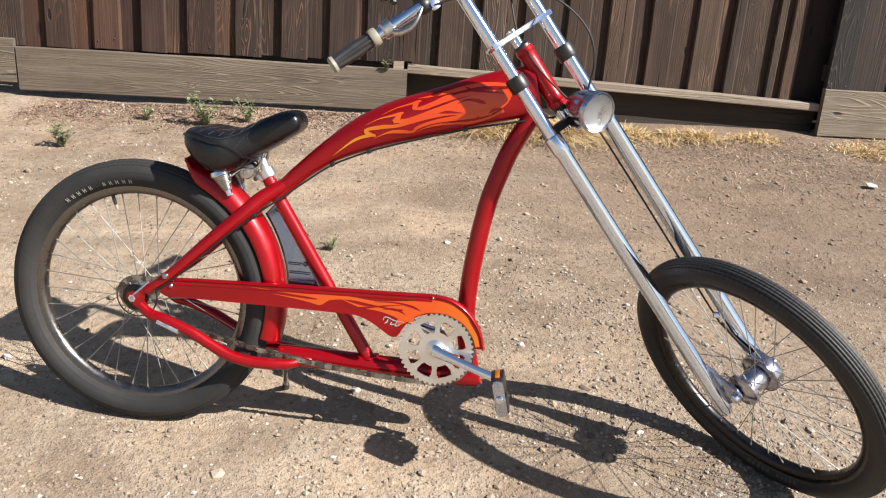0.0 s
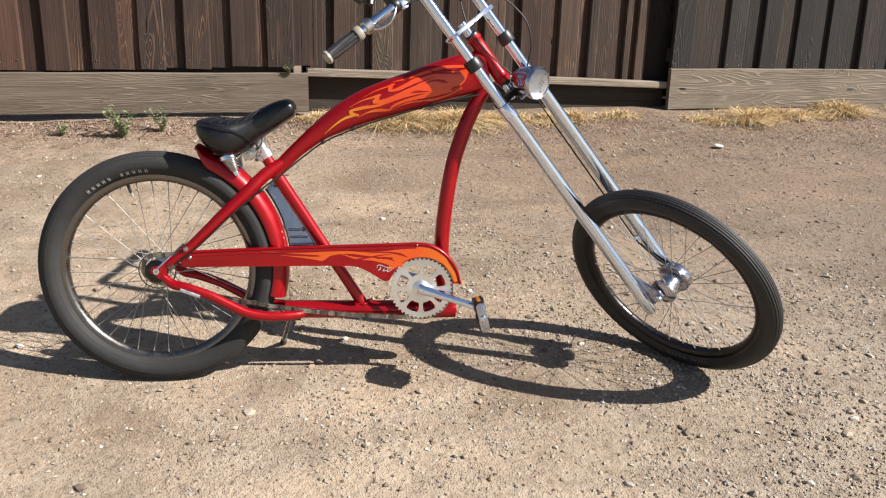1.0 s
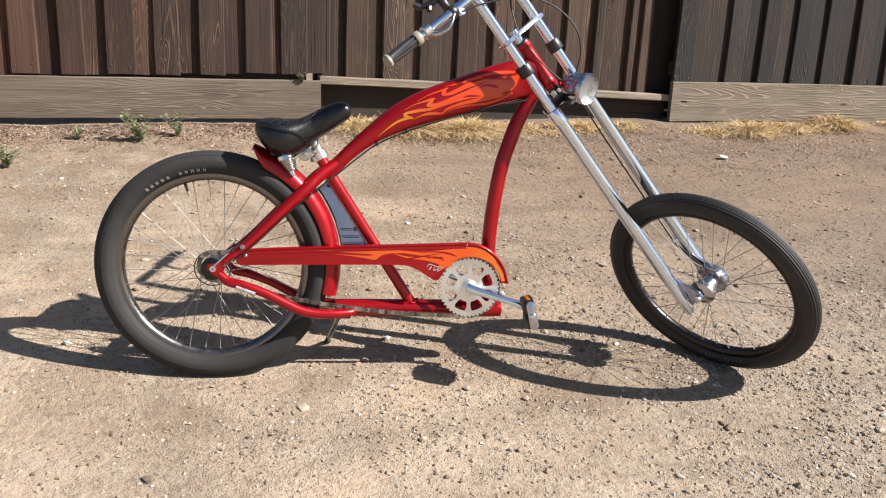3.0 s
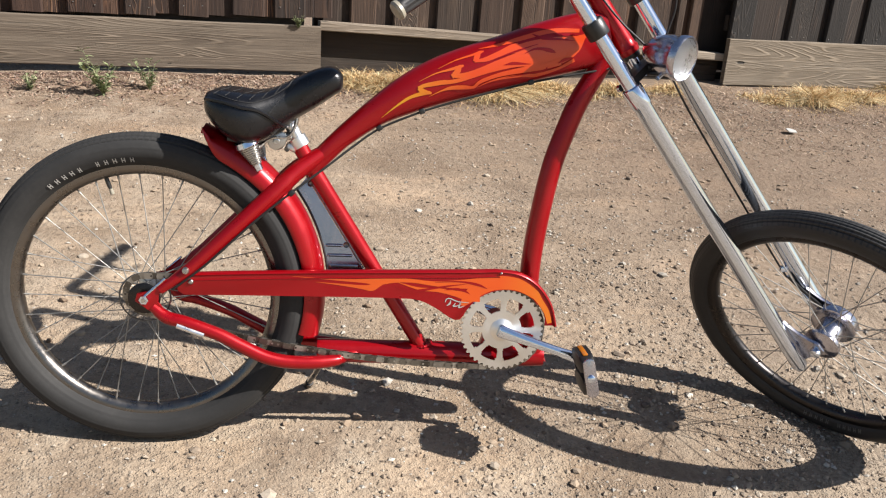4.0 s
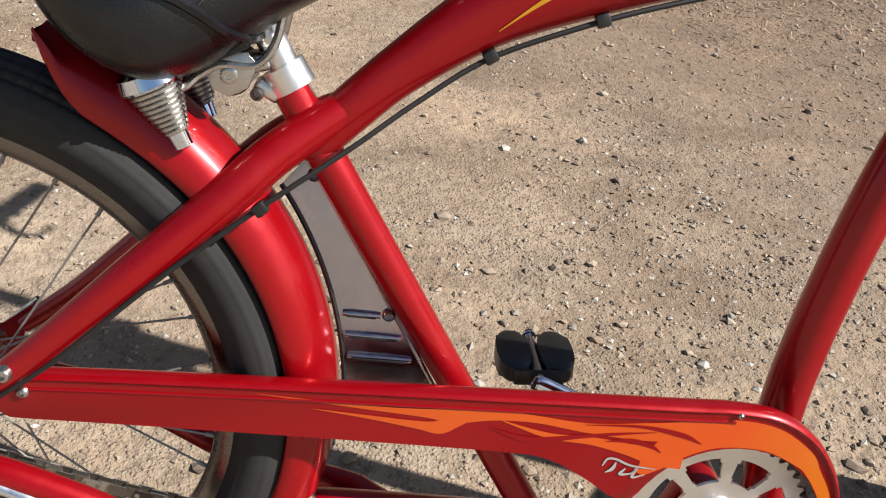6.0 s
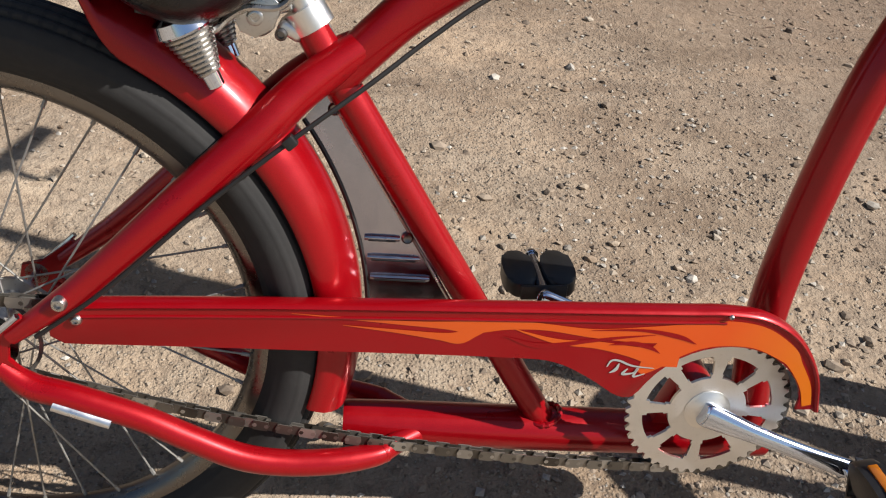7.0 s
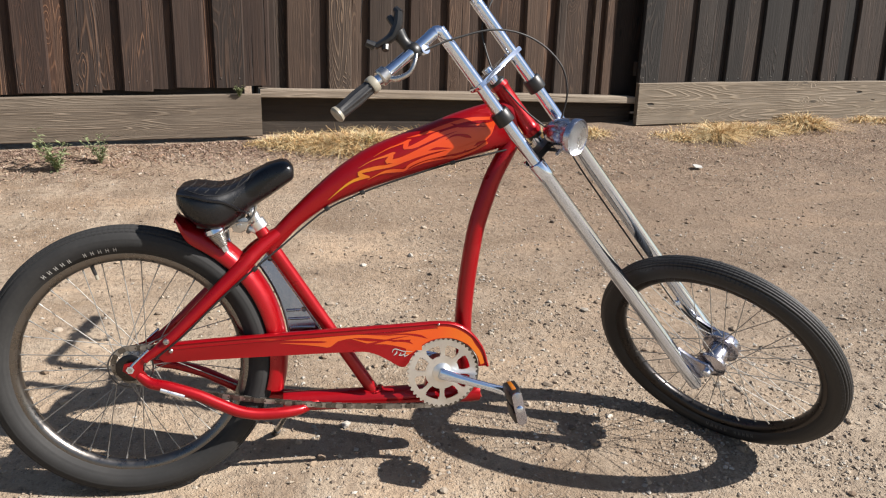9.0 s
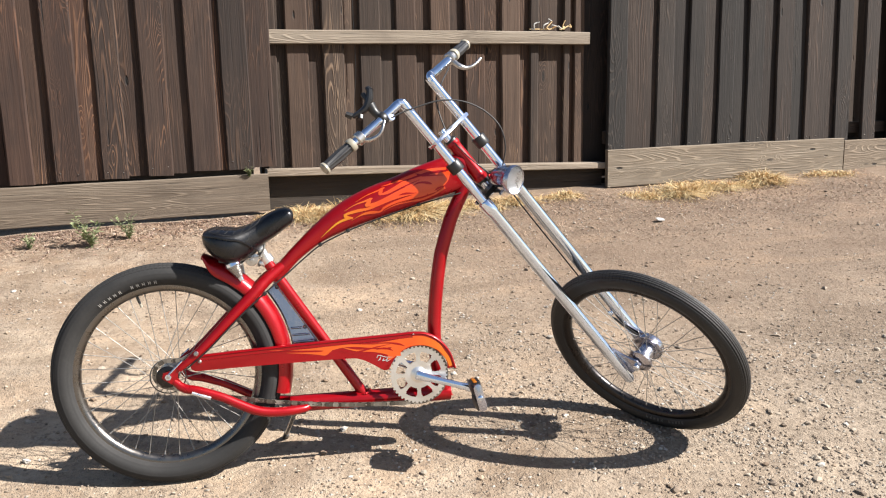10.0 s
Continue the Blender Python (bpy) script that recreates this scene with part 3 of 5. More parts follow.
plank("kick_board", middle, 2.5, 0.235, 0.038, pose(0.0, -0.020, -0.05, 0, 0.6, 0), DARK_PLANK, "dark plank under the bay", 10)
for x, y, w in ((0.03, 0.075, 0.09), (2.49, 0.055, 0.28)):
    part("post", brick((w, 0.09, 2.0), pose(x, y, 0.85), 0.004), BOARD_DARK, middle)

run = [(4.021, 4.185), (4.318, 4.470), (4.637, 4.795)] + [(4.93 + 0.292 * k, 5.085 + 0.292 * k) for k in range(11)]
right = fence_section("dark weathered redwood board fence over a pale kickboard", 2.48, 8.2, 0.03, 0.69, [(2.486, 2.643), (2.901, 3.050), (3.180, 3.325), (3.466, 3.610), (3.733, 3.890)] + run, BOARD_DARK, 55, lean=-1.4, missing=(4.86, 5.15))
# one wide dark sheet, added so that the gaps stay dark
part("inner_board", board_mesh(1.1, 2.1, 0.03, 14), DARK_PLANK, right, "dark backing sheet added behind the gaps", pose(2.62, 0.13, -0.45), 0.5)
plank("kick_board", right, 2.24, 0.278, 0.04, pose(0.0, -0.036, -0.127, 0, -0.25, 0), KICK_PALE, "pale weathered kickboard", 11)
plank("kick_board", right, 3.45, 0.278, 0.04, pose(2.25, -0.034, -0.140, 0, 0.1, 0), KICK_PALE, "pale weathered kickboard", 12)
plank("back_rail", right, 5.6, 0.09, 0.038, pose(0.02, 0.05, 0.1), DARK_PLANK, "", 13)

# ---- bicycle: x forward from the rear hub, y to its far side, z up ----
HUB = pose(-0.749, 1.957, 0.334, -5.0, 0, -4.5)
BASE = Matrix.Translation((0.70, 0, -0.336))
bicycle = new("bicycle")
bicycle.matrix_world = HUB @ BASE
tagged(bicycle, "red chopper bicycle with flame paint and long chrome fork", "bicycle")
IN = BASE.inverted()


def bit(name, bm, material, label="", sharp=0.7):
    return part(name, bm, material, bicycle, label, IN, sharp)


def sub(name, bm, material, parent, label="", sharp=0.7):
    return part(name, bm, material, parent, label, None, sharp)


# wheels
def wheel(name, label, at, radius, half, rim_r, rubber_mat, letters, seed, ribs, ink=None):
    """A wheel in its own x-z plane about the origin, carried to the pose; its rim is the parent."""
    rng = random.Random(seed)
    rr = rim_r
    prof = [(-0.017, rr + 0.016), (-0.018, rr + 0.006), (-0.014, rr - 0.002), (-0.006, rr - 0.008), (0.006, rr - 0.008), (0.014, rr - 0.002), (0.018, rr + 0.006), (0.017, rr + 0.016), (0.012, rr + 0.016), (0.012, rr + 0.004), (-0.012, rr + 0.004), (-0.012, rr + 0.016)]
    rim = part(name, lathe(prof, seg=80, closed=True), RIM if rubber_mat is TYRE_RUBBER else RIM_DARK, bicycle, label, IN @ at)
    # tyre: a full round section with ribs on the shoulders
    h = (radius - rr - 0.006) / 2
    mid = rr + 0.006 + h
    sec = []
    n = 88
    for k in range(n):
        w = 2 * math.pi * k / n
        out = math.cos(w)
        r = 1.0
        if out > 0.50:
            r -= 0.085 * (0.5 + 0.5 * math.cos(w * ribs)) ** 3
        if -0.62 < out < -0.5 or 0.18 < out < 0.24:
            r += 0.022
        sec.append((half * math.sin(w) * r * (1 - 0.16 * max(0.0, -out) ** 2), mid + h * out * r))
    sub("tyre", lathe(sec, seg=128, closed=True), rubber_mat, rim, "", 1.2)
    # hub
    hub = sub("hub", lathe([(-0.048, 0.006), (-0.048, 0.011), (-0.038, 0.012), (-0.036, 0.030), (-0.031, 0.030), (-0.028, 0.018), (0.028, 0.018), (0.031, 0.030), (0.036, 0.030), (0.038, 0.012), (0.048, 0.011), (0.048, 0.006)]), STEEL, rim, "worn silver hub shell")
    # spokes, three-cross, on one mesh
    bm = sweep([(0, 0, 0, 0.00115), (0, 0, 1, 0.00115)], seg=6, curved=False)
    nip = sweep([(0, 0, 0.955, 0.0022), (0, 0, 1.0, 0.0022)], seg=6, curved=False, bm=bm)
    proto = link("spoke", nip, SPOKE)
    data = proto.data
    bpy.data.objects.remove(proto)
    count = 36
    for k in range(count):
        side = -1 if k % 2 else 1
        turn = 1 if (k // 2) % 2 else -1
        a_rim = 2 * math.pi * k / count + 0.05
        a_hub = a_rim + turn * radians(64)
        p = Vector((0.028 * math.cos(a_hub), side * 0.033, 0.028 * math.sin(a_hub)))
        q = Vector(((rr - 0.006) * math.cos(a_rim), side * 0.003, (rr - 0.006) * math.sin(a_rim)))
        ob = new("spoke", data)
        ob.parent = rim
        d = q - p
        ob.matrix_local = Matrix.Translation(p) @ d.to_track_quat("Z", "Y").to_matrix().to_4x4() @ Matrix.Diagonal((1, 1, d.length, 1))
    # worn letters as plain bars on the near side wall
    for a0, a1, cnt in letters:
        for k in range(cnt):
            a = radians(a0 + (a1 - a0) * (k + 0.5) / cnt)
            x, z = math.cos(a), math.sin(a)
            r0 = mid - h * 0.48
            w = rng.uniform(0.0024, 0.0036)
            bm = bmesh.new()
            for lean in (-1, 1):
                vs = []
                for (dr, dt) in ((-0.005, -0.0009), (-0.005, 0.0009), (0.005, 0.0009), (0.005, -0.0009)):
                    r = r0 + dr
                    t = dt + lean * w * 0.8
                    s = (r - mid) / h
                    y = -half * math.sqrt(max(0.0, 1 - s * s)) - 0.0016
                    vs.append(bm.verts.new((x * r - z * t, y, z * r + x * t)))
                bm.faces.new(vs)
            vs = []
            for (dr, dt) in ((-0.001, -w), (-0.001, w), (0.001, w), (0.001, -w)):
                r = r0 + dr + rng.choice((-0.005, 0.0, 0.005))
                s = (r - mid) / h
                vs.append(bm.verts.new((x * (r0 + dr) - z * dt, -half * math.sqrt(max(0.0, 1 - ((r0 + dr - mid) / h) ** 2)) - 0.0018, z * (r0 + dr) + x * dt)))
            bm.faces.new(vs)
            sub("print_bar", bm, ink or WHITE_PRINT, rim)
    return rim


rear = wheel("rear_wheel", "fat dusty black tyre on a smoked rim", Matrix.Translation((-0.001, -0.010, -0.007)), 0.3395, 0.036, 0.262, TYRE_RUBBER, ((130, 113, 5), (109, 92, 5)), 5, 22)
sub("valve", sweep([(-0.080, 0, 0.244, 0.0045), (-0.073, 0, 0.224, 0.0045), (-0.070, 0, 0.216, 0.003)], curved=False), BLACK, rear)
sub("valve_cap", sweep([(-0.071, 0, 0.219, 0.0042), (-0.0675, 0, 0.208, 0.0042)], curved=False), COLLAR, rear)
sub("sprocket", lathe([(-0.047, 0.012), (-0.047, 0.030), (-0.0455, 0.033), (-0.044, 0.030), (-0.044, 0.012)], seg=36), RIM_DARK, rear, "small oily rear sprocket")
sub("spoke_protector", lathe([(-0.0385, 0.0500), (-0.0375, 0.053), (-0.0365, 0.0535), (-0.0362, 0.052), (-0.0372, 0.0495)], seg=48, closed=True), HAZY, rear, "scratched hazy plastic spoke protector")
sub("axle", sweep([(0.006, -0.080, 0.006, 0.005), (0.006, 0.105, 0.006, 0.005)], curved=False), STEEL, rear)
for y in (-0.072, 0.092):
    sub("axle_nut", lathe([(-0.006, 0.0), (-0.006, 0.0095), (0.006, 0.0095), (0.006, 0.0)], (0.006, y, 0.006), seg=6), CHROME, rear)
    sub("axle_washer", lathe([(-0.0015, 0.0), (-0.0015, 0.013), (0.0015, 0.013), (0.0015, 0.0)], (0.006, y + (0.007 if y < 0 else -0.007), 0.006), seg=20), STEEL, rear)

# tank and top tube: one tapered spar from the seat tube to the head
SPAR = [(0.318, 0.259, 0.006, 0.006), (0.323, 0.264, 0.0145, 0.014), (0.335, 0.276, 0.0195, 0.019), (0.360, 0.303, 0.0205, 0.020), (0.398, 0.341, 0.0215, 0.021), (0.460, 0.392, 0.028, 0.026), (0.523, 0.432, 0.039, 0.032), (0.587, 0.464, 0.047, 0.036),
        (0.656, 0.490, 0.0515, 0.038), (0.731, 0.515, 0.054, 0.038), (0.807, 0.541, 0.0575, 0.036), (0.877, 0.562, 0.0585, 0.031), (0.940, 0.580, 0.055, 0.024)]
SPINE = spline([(x, z, h, w) for x, z, h, w in SPAR], 10)


def spar_frame(s):
    """Middle, direction, half height and half width at s, 0 to 1 along the spar."""
    k = min(max(s, 0.0), 0.9999) * (len(SPINE) - 1)
    i = int(k)
    q = SPINE[i] * (1 - k + i) + SPINE[i + 1] * (k - i)
    a, b = SPINE[max(0, i - 1)], SPINE[min(len(SPINE) - 1, i + 2)]
    d = (b - a)[:2]
    return q, d / np.hypot(*d)


def spar_point(s, w, grow=0.0):
    """A point of the spar's skin; w: the angle round it, 0 on the near side."""
    q, d = spar_frame(s)
    n = np.array((-d[1], d[0]))
    e = 0.82
    c, t = math.cos(w), math.sin(w)
    y = -(q[3] + grow) * math.copysign(abs(c) ** e, c)
    h = (q[2] + grow) * math.copysign(abs(t) ** e, t)
    return Vector((q[0] + n[0] * h, y, q[1] + n[1] * h))


bm = bmesh.new()
rings_to(bm, [[spar_point(k / 70, 2 * math.pi * j / 40) for j in range(40)] for k in range(71)])
tank = bit("tank_spar", bm, RED, "candy red tank spar with painted flames")


def on_tank(x, h, lift):
    """x along the bicycle, h from -1 to 1 up the near side of the spar."""
    s = np.interp(x, [q[0] for q in SPINE], np.linspace(0, 1, len(SPINE)))
    return spar_point(s, math.asin(max(-0.98, min(0.98, h)) ** 1 if h >= 0 else max(-0.98, h)), lift)


TANK_LAYER = itertools.count(1)


def tank_stroke(points, material=None, name="flame"):
    lift = 0.0004 + 0.00008 * next(TANK_LAYER)

    # widths are given in metres; the height scale differs along the spar
    def place(x, z):
        s = np.interp(x, [q[0] for q in SPINE], np.linspace(0, 1, len(SPINE)))
        q, d = spar_frame(s)
        return on_tank(x, z / q[2], lift)
    pts = []
    for x, h, w in points:
        s = np.interp(x, [q[0] for q in SPINE], np.linspace(0, 1, len(SPINE)))
        q, _ = spar_frame(s)
        pts.append((x, h * q[2], w))
    sub(name, ribbon(pts, place, 8, 6 if pts[1][2] < 0.013 else 14), material or FLAME, tank, "orange painted flame lick" if name == "flame" else "")


# the flame body and its licks, then the red slits that part them
tank_stroke([(0.7539, 0.121, 0.0151), (0.7693, -0.004, 0.0213), (0.7846, -0.084, 0.0244), (0.8143, -0.093, 0.0244), (0.8428, -0.079, 0.0205), (0.8635, -0.012, 0.0137), (0.877, 0.073, 0.0068), (0.8911, 0.151, 0.0015)])
tank_stroke([(0.7082, 0.273, 0.0038), (0.731, 0.304, 0.0056), (0.7693, 0.278, 0.0083), (0.7996, 0.222, 0.009)])
tank_stroke([(0.877, 0.324, 0.0037), (0.8215, 0.554, 0.0048), (0.7693, 0.611, 0.0048), (0.731, 0.636, 0.0034), (0.7006, 0.667, 0.0019), (0.678, 0.721, 0.0003)])
tank_stroke([(0.5937, 0.469, 0.0003), (0.6277, 0.56, 0.0011), (0.6633, 0.555, 0.0022), (0.678, 0.569, 0.003), (0.6855, 0.568, 0.0011)])
tank_stroke([(0.678, 0.582, 0.0022), (0.6706, 0.441, 0.0056), (0.6633, 0.289, 0.003)])
tank_stroke([(0.6633, 0.287, 0.0019), (0.6855, 0.25, 0.0042), (0.7158, 0.312, 0.0057), (0.7386, 0.403, 0.0056), (0.7539, 0.472, 0.0015)])
tank_stroke([(0.5546, 0.304, 0.0003), (0.587, 0.331, 0.0011), (0.614, 0.279, 0.0023), (0.6347, 0.267, 0.003), (0.6417, 0.263, 0.0011)])
tank_stroke([(0.6347, 0.249, 0.0023), (0.6277, 0.141, 0.0049), (0.614, 0.036, 0.0027)])
tank_stroke([(0.614, 0.052, 0.0019), (0.6417, -0.03, 0.0031), (0.6706, -0.019, 0.0034), (0.7082, 0.046, 0.0038), (0.7462, 0.069, 0.0057), (0.7846, 0.016, 0.0083)])
tank_stroke([(0.4663, -0.359, 0.0003), (0.504, -0.124, 0.0016), (0.5293, -0.072, 0.0023), (0.5546, -0.138, 0.0031), (0.5674, -0.239, 0.0015)])
tank_stroke([(0.5674, -0.236, 0.0023), (0.5546, -0.078, 0.0042), (0.5483, 0.081, 0.0027)])
tank_stroke([(0.5483, 0.094, 0.0019), (0.561, 0.077, 0.0027), (0.587, -0.006, 0.0027), (0.6208, -0.108, 0.0031), (0.656, -0.1, 0.0031), (0.6931, -0.073, 0.0038), (0.7386, -0.087, 0.0053), (0.7846, -0.217, 0.0077)])
tank_stroke([(0.561, -0.342, 0.0003), (0.587, -0.282, 0.0015), (0.6071, -0.298, 0.0035), (0.6277, -0.396, 0.0043), (0.6488, -0.511, 0.0031), (0.6633, -0.375, 0.0035), (0.6931, -0.303, 0.0038), (0.7234, -0.31, 0.0046), (0.7616, -0.369, 0.0062), (0.7922, -0.426, 0.0062), (0.8287, -0.405, 0.0077)])
tank_stroke([(0.656, -0.559, 0.0003), (0.678, -0.47, 0.0012), (0.7082, -0.453, 0.0023), (0.7462, -0.549, 0.0031), (0.777, -0.687, 0.0039), (0.8215, -0.634, 0.0031), (0.8567, -0.462, 0.0039)])
tank_stroke([(0.7158, -0.032, 0.0003), (0.7386, -0.073, 0.0023), (0.7693, -0.226, 0.0003)], RED, "slit")
tank_stroke([(0.7006, 0.175, 0.0003), (0.7462, 0.226, 0.0015), (0.7922, 0.238, 0.0003)], RED, "slit")
tank_stroke([(0.7616, 0.083, 0.0003), (0.7846, 0.116, 0.0019), (0.8143, -0.028, 0.0023), (0.8215, -0.098, 0.0003)], RED, "slit")
tank_stroke([(0.7846, 0.643, 0.0003), (0.7996, 0.417, 0.003), (0.8215, 0.266, 0.0023), (0.8635, 0.059, 0.0003)], RED, "slit")
tank_stroke([(0.7158, -0.445, 0.0003), (0.7616, -0.528, 0.0015), (0.7922, -0.574, 0.0027), (0.7996, -0.46, 0.0003)], RED, "slit")
tank_stroke([(0.8215, -0.441, 0.0003), (0.8358, -0.375, 0.0031), (0.8567, -0.36, 0.0003)], RED, "slit")
tank_stroke([(0.8215, 0.452, 0.0003), (0.8428, 0.296, 0.0015), (0.877, 0.188, 0.0003)], RED, "slit")

# frame tubes
bit("down_tube", sweep([(0.938, 0, 0.528, 0.021), (0.893, 0, 0.441, 0.022), (0.870, 0, 0.377, 0.022), (0.851, 0, 0.314, 0.022), (0.839, 0, 0.251, 0.022), (0.830, 0, 0.186, 0.022), (0.823, 0, 0.119, 0.022), (0.820, 0, 0.045, 0.022), (0.826, 0, -0.04, 0.022), (0.842, 0, -0.115, 0.022), (0.850, 0, -0.142, 0.021)], 8, 24), RED)
bit("seat_tube", sweep([(0.303, 0, 0.325, 0.0165), (0.329, 0, 0.280, 0.0165), (0.588, 0, -0.125, 0.0165)], seg=24, curved=False), RED)
bit("bottom_tube", sweep([(0.356, 0, -0.136, 0.012), (0.359, 0, -0.136, 0.0215), (0.368, 0, -0.136, 0.0258), (0.52, 0, -0.137, 0.0265), (0.70, 0, -0.138, 0.0265), (0.852, 0, -0.140, 0.0245), (0.862, 0, -0.140, 0.020)], 6, 24), RED)
bit("bottom_bracket", lathe([(-0.036, 0.0), (-0.036, 0.022), (0.036, 0.022), (0.036, 0.0)], (0.757, 0, -0.061)), RED)
bit("gusset", slab([(0.715, -0.12), (0.735, -0.06), (0.78, -0.055), (0.815, -0.10), (0.82, -0.125)], -0.012, 0.012, bevel=0.003), RED)
bit("weld_bead", sweep([(0.588 + 0.0195 * math.cos(a), 0.0195 * math.sin(a), -0.1135 + 0.004 * math.cos(a) - 0.004 * math.sin(a) ** 2, 0.0032 + 0.0007 * math.sin(a * 17)) for a in np.linspace(0, 6.283, 41)], 1, 8, up=(0.2, 0.1, 1), curved=False), RED)
HEAD0, HEAD1 = Vector((0.896, 0, 0.668)), Vector((0.992, 0, 0.546))
hd = (HEAD1 - HEAD0).normalized()
L = (HEAD1 - HEAD0).length
head = bit("head_tube", lathe([(0, 0.0), (0, 0.021), (0.010, 0.0235), (0.016, 0.0205), (0.03, 0.020), (L - 0.03, 0.021), (L - 0.016, 0.0215), (L - 0.012, 0.0245), (L, 0.0225), (L, 0.0)], HEAD0, hd, 28), RED)
sub("headset_cup", lathe([(-0.012, 0.0), (-0.012, 0.015), (-0.006, 0.0205), (0.001, 0.0205), (0.001, 0.0)], HEAD0, hd, 28), BLACK, head)
sub("headset_cup", lathe([(L - 0.001, 0.0), (L - 0.001, 0.0205), (L + 0.012, 0.018), (L + 0.012, 0.0)], HEAD0, hd, 28), BLACK, head)

for side in (-1, 1):
    stay = bit("seat_stay", sweep([(0.362, side * 0.002, 0.306, 0.0155), (0.338, side * 0.010, 0.292, 0.0172), (0.300, side * 0.026, 0.263, 0.0185), (0.263, side * 0.042, 0.226, 0.0185), (0.189, side * 0.060, 0.156, 0.0165), (0.108, side * 0.070, 0.077, 0.0135), (0.070, side * 0.074, 0.045, 0.0115), (0.036, side * 0.075, 0.018, 0.009)], 8, 20), RED)
    bit("chain_stay", sweep([(0.020, side * 0.075, -0.018, 0.010), (0.048, side * 0.077, -0.040, 0.0135), (0.087, side * 0.079, -0.050, 0.0135), (0.152, side * 0.080, -0.074, 0.0135), (0.196, side * 0.080, -0.097, 0.014), (0.247, side * 0.078, -0.123, 0.0145), (0.294, side * 0.072, -0.136, 0.0145), (0.346, side * 0.064, -0.140, 0.0145), (0.385, side * 0.054, -0.140, 0.0135), (0.405, side * 0.046, -0.139, 0.012)], 6, 20), RED)
    drop = bit("dropout", slab([(-0.014, -0.006), (-0.010, 0.010), (0.012, 0.014), (0.046, 0.044), (0.058, 0.036), (0.032, 0.008), (0.030, -0.008), (0.052, -0.032), (0.042, -0.048), (0.012, -0.024)], side * 0.0765 - 0.003, side * 0.0765 + 0.003, bevel=0.001), RED)
    sub("chain_adjuster", sweep([(0.004, side * 0.083, 0.004, 0.003), (0.048, side * 0.083, 0.046, 0.003)], curved=False, seg=8), CHROME, drop)
    bit("stay_bolt", lathe([(-0.004, 0.0), (-0.004, 0.0072), (0.002, 0.0072), (0.0045, 0.0058), (0.005, 0.0034), (0.002, 0.0030), (0.002, 0.0)], (0.089, side * 0.086, 0.064), (0, side, 0), 16), STEEL)
bit("stay_sticker", sweep([(0.070, -0.0870, -0.053, 0.0085, 0.0065), (0.124, -0.0880, -0.073, 0.0085, 0.0065)], curved=False, seg=12, up=(0.3, 0, 1)), SILVER_TAPE, "worn silver protection sticker")
bit("joint_weld", sweep([(0.330 + 0.018 * math.cos(a) * 0.8, -0.019 * math.sin(a), 0.279 + 0.018 * math.cos(a), 0.0035 + 0.0007 * math.sin(a * 15)) for a in np.linspace(0, 6.283, 41)], 1, 8, up=(1, 0.2, -0.6), curved=False), RED)
for side in (-1, 1):
    bit("chain_tab", sweep([(0.398, side * 0.050, -0.139, 0.0125), (0.415, side * 0.034, -0.138, 0.0125), (0.440, side * 0.016, -0.137, 0.012)], 4, 16), RED)


# rear mudguard: a curved channel over the tyre's front
def mudguard():
    bm = bmesh.new()
    rows = []
    a0, a1, n = radians(-15), radians(71.5), 46
    for k in range(n + 1):
        f = k / n
        a = a0 + (a1 - a0) * f
        lift = 0.004 * max(0.0, (f - 0.80) / 0.20) ** 1.8
        skirt = 1 + 0.10 * max(0.0, (f - 0.6) / 0.3) - 1.0 * max(0.0, (f - 0.88) / 0.12) ** 2
        row = []
        for inner in (0, 1):
            pts = []
            for j in range(15):
                t = -1 + 2 * j / 14
                ang = t * radians(100)
                y = 0.0455 * math.copysign(min(1, abs(math.sin(ang)) * 1.02), t)
                r = 0.370 + lift - (1 - math.cos(ang)) * 0.036 * (skirt if abs(ang) > 1.0 else 0.8 + 0.2 * skirt)
                if inner:
                    r -= 0.0025
                    y *= 0.95
                pts.append(Vector((r * math.cos(a), y, r * math.sin(a))))
            row += pts if not inner else pts[::-1]
        rows.append(row)
    rings_to(bm, rows)
    return bm


bit("mudguard", mudguard(), RED, "short red mudguard flared up at its tail", 0.9)

# filler panel between mudguard and seat tube
ARC = [(0.3755 * math.cos(radians(a)), 0.3755 * math.sin(radians(a))) for a in np.linspace(36.5, 3.0, 14)]
panel = bit("filler_panel", slab([(0.325, 0.252), *ARC, (0.378, 0.012), (0.478, 0.012), (0.330, 0.258)], -0.007, -0.003), PANEL, "scuffed grey metal filler panel")
panel.matrix_local = IN @ Matrix.Translation((0, 0, 0.02)) @ Matrix.Rotation(radians(-7), 4, "X") @ Matrix.Translation((0, 0, -0.02))
sub("edge_strip", sweep([(x, -0.006, z, 0.0028) for x, z in ARC], 3, 8), BLACK, panel)
sub("edge_strip", sweep([(0.322, -0.007, 0.252, 0.002), (0.464, -0.007, 0.032, 0.002)], curved=False, seg=8), STEEL, panel)
for x0, x1, z in ((0.367, 0.403, 0.1045), (0.371, 0.425, 0.083), (0.375, 0.437, 0.061)):
    lou = sub("louvre", sweep([(x0, -0.0075, z, 0.003), (x0 + 0.006, -0.008, z, 0.0036), (x1 - 0.006, -0.008, z, 0.0036), (x1, -0.0075, z, 0.003)], curved=False, seg=12), PANEL, panel)
    sub("slot", brick((x1 - x0 - 0.008, 0.0016, 0.0022), Matrix.Translation(((x0 + x1) / 2, -0.0113, z - 0.0018)), 0.0005), BLACK, lou)
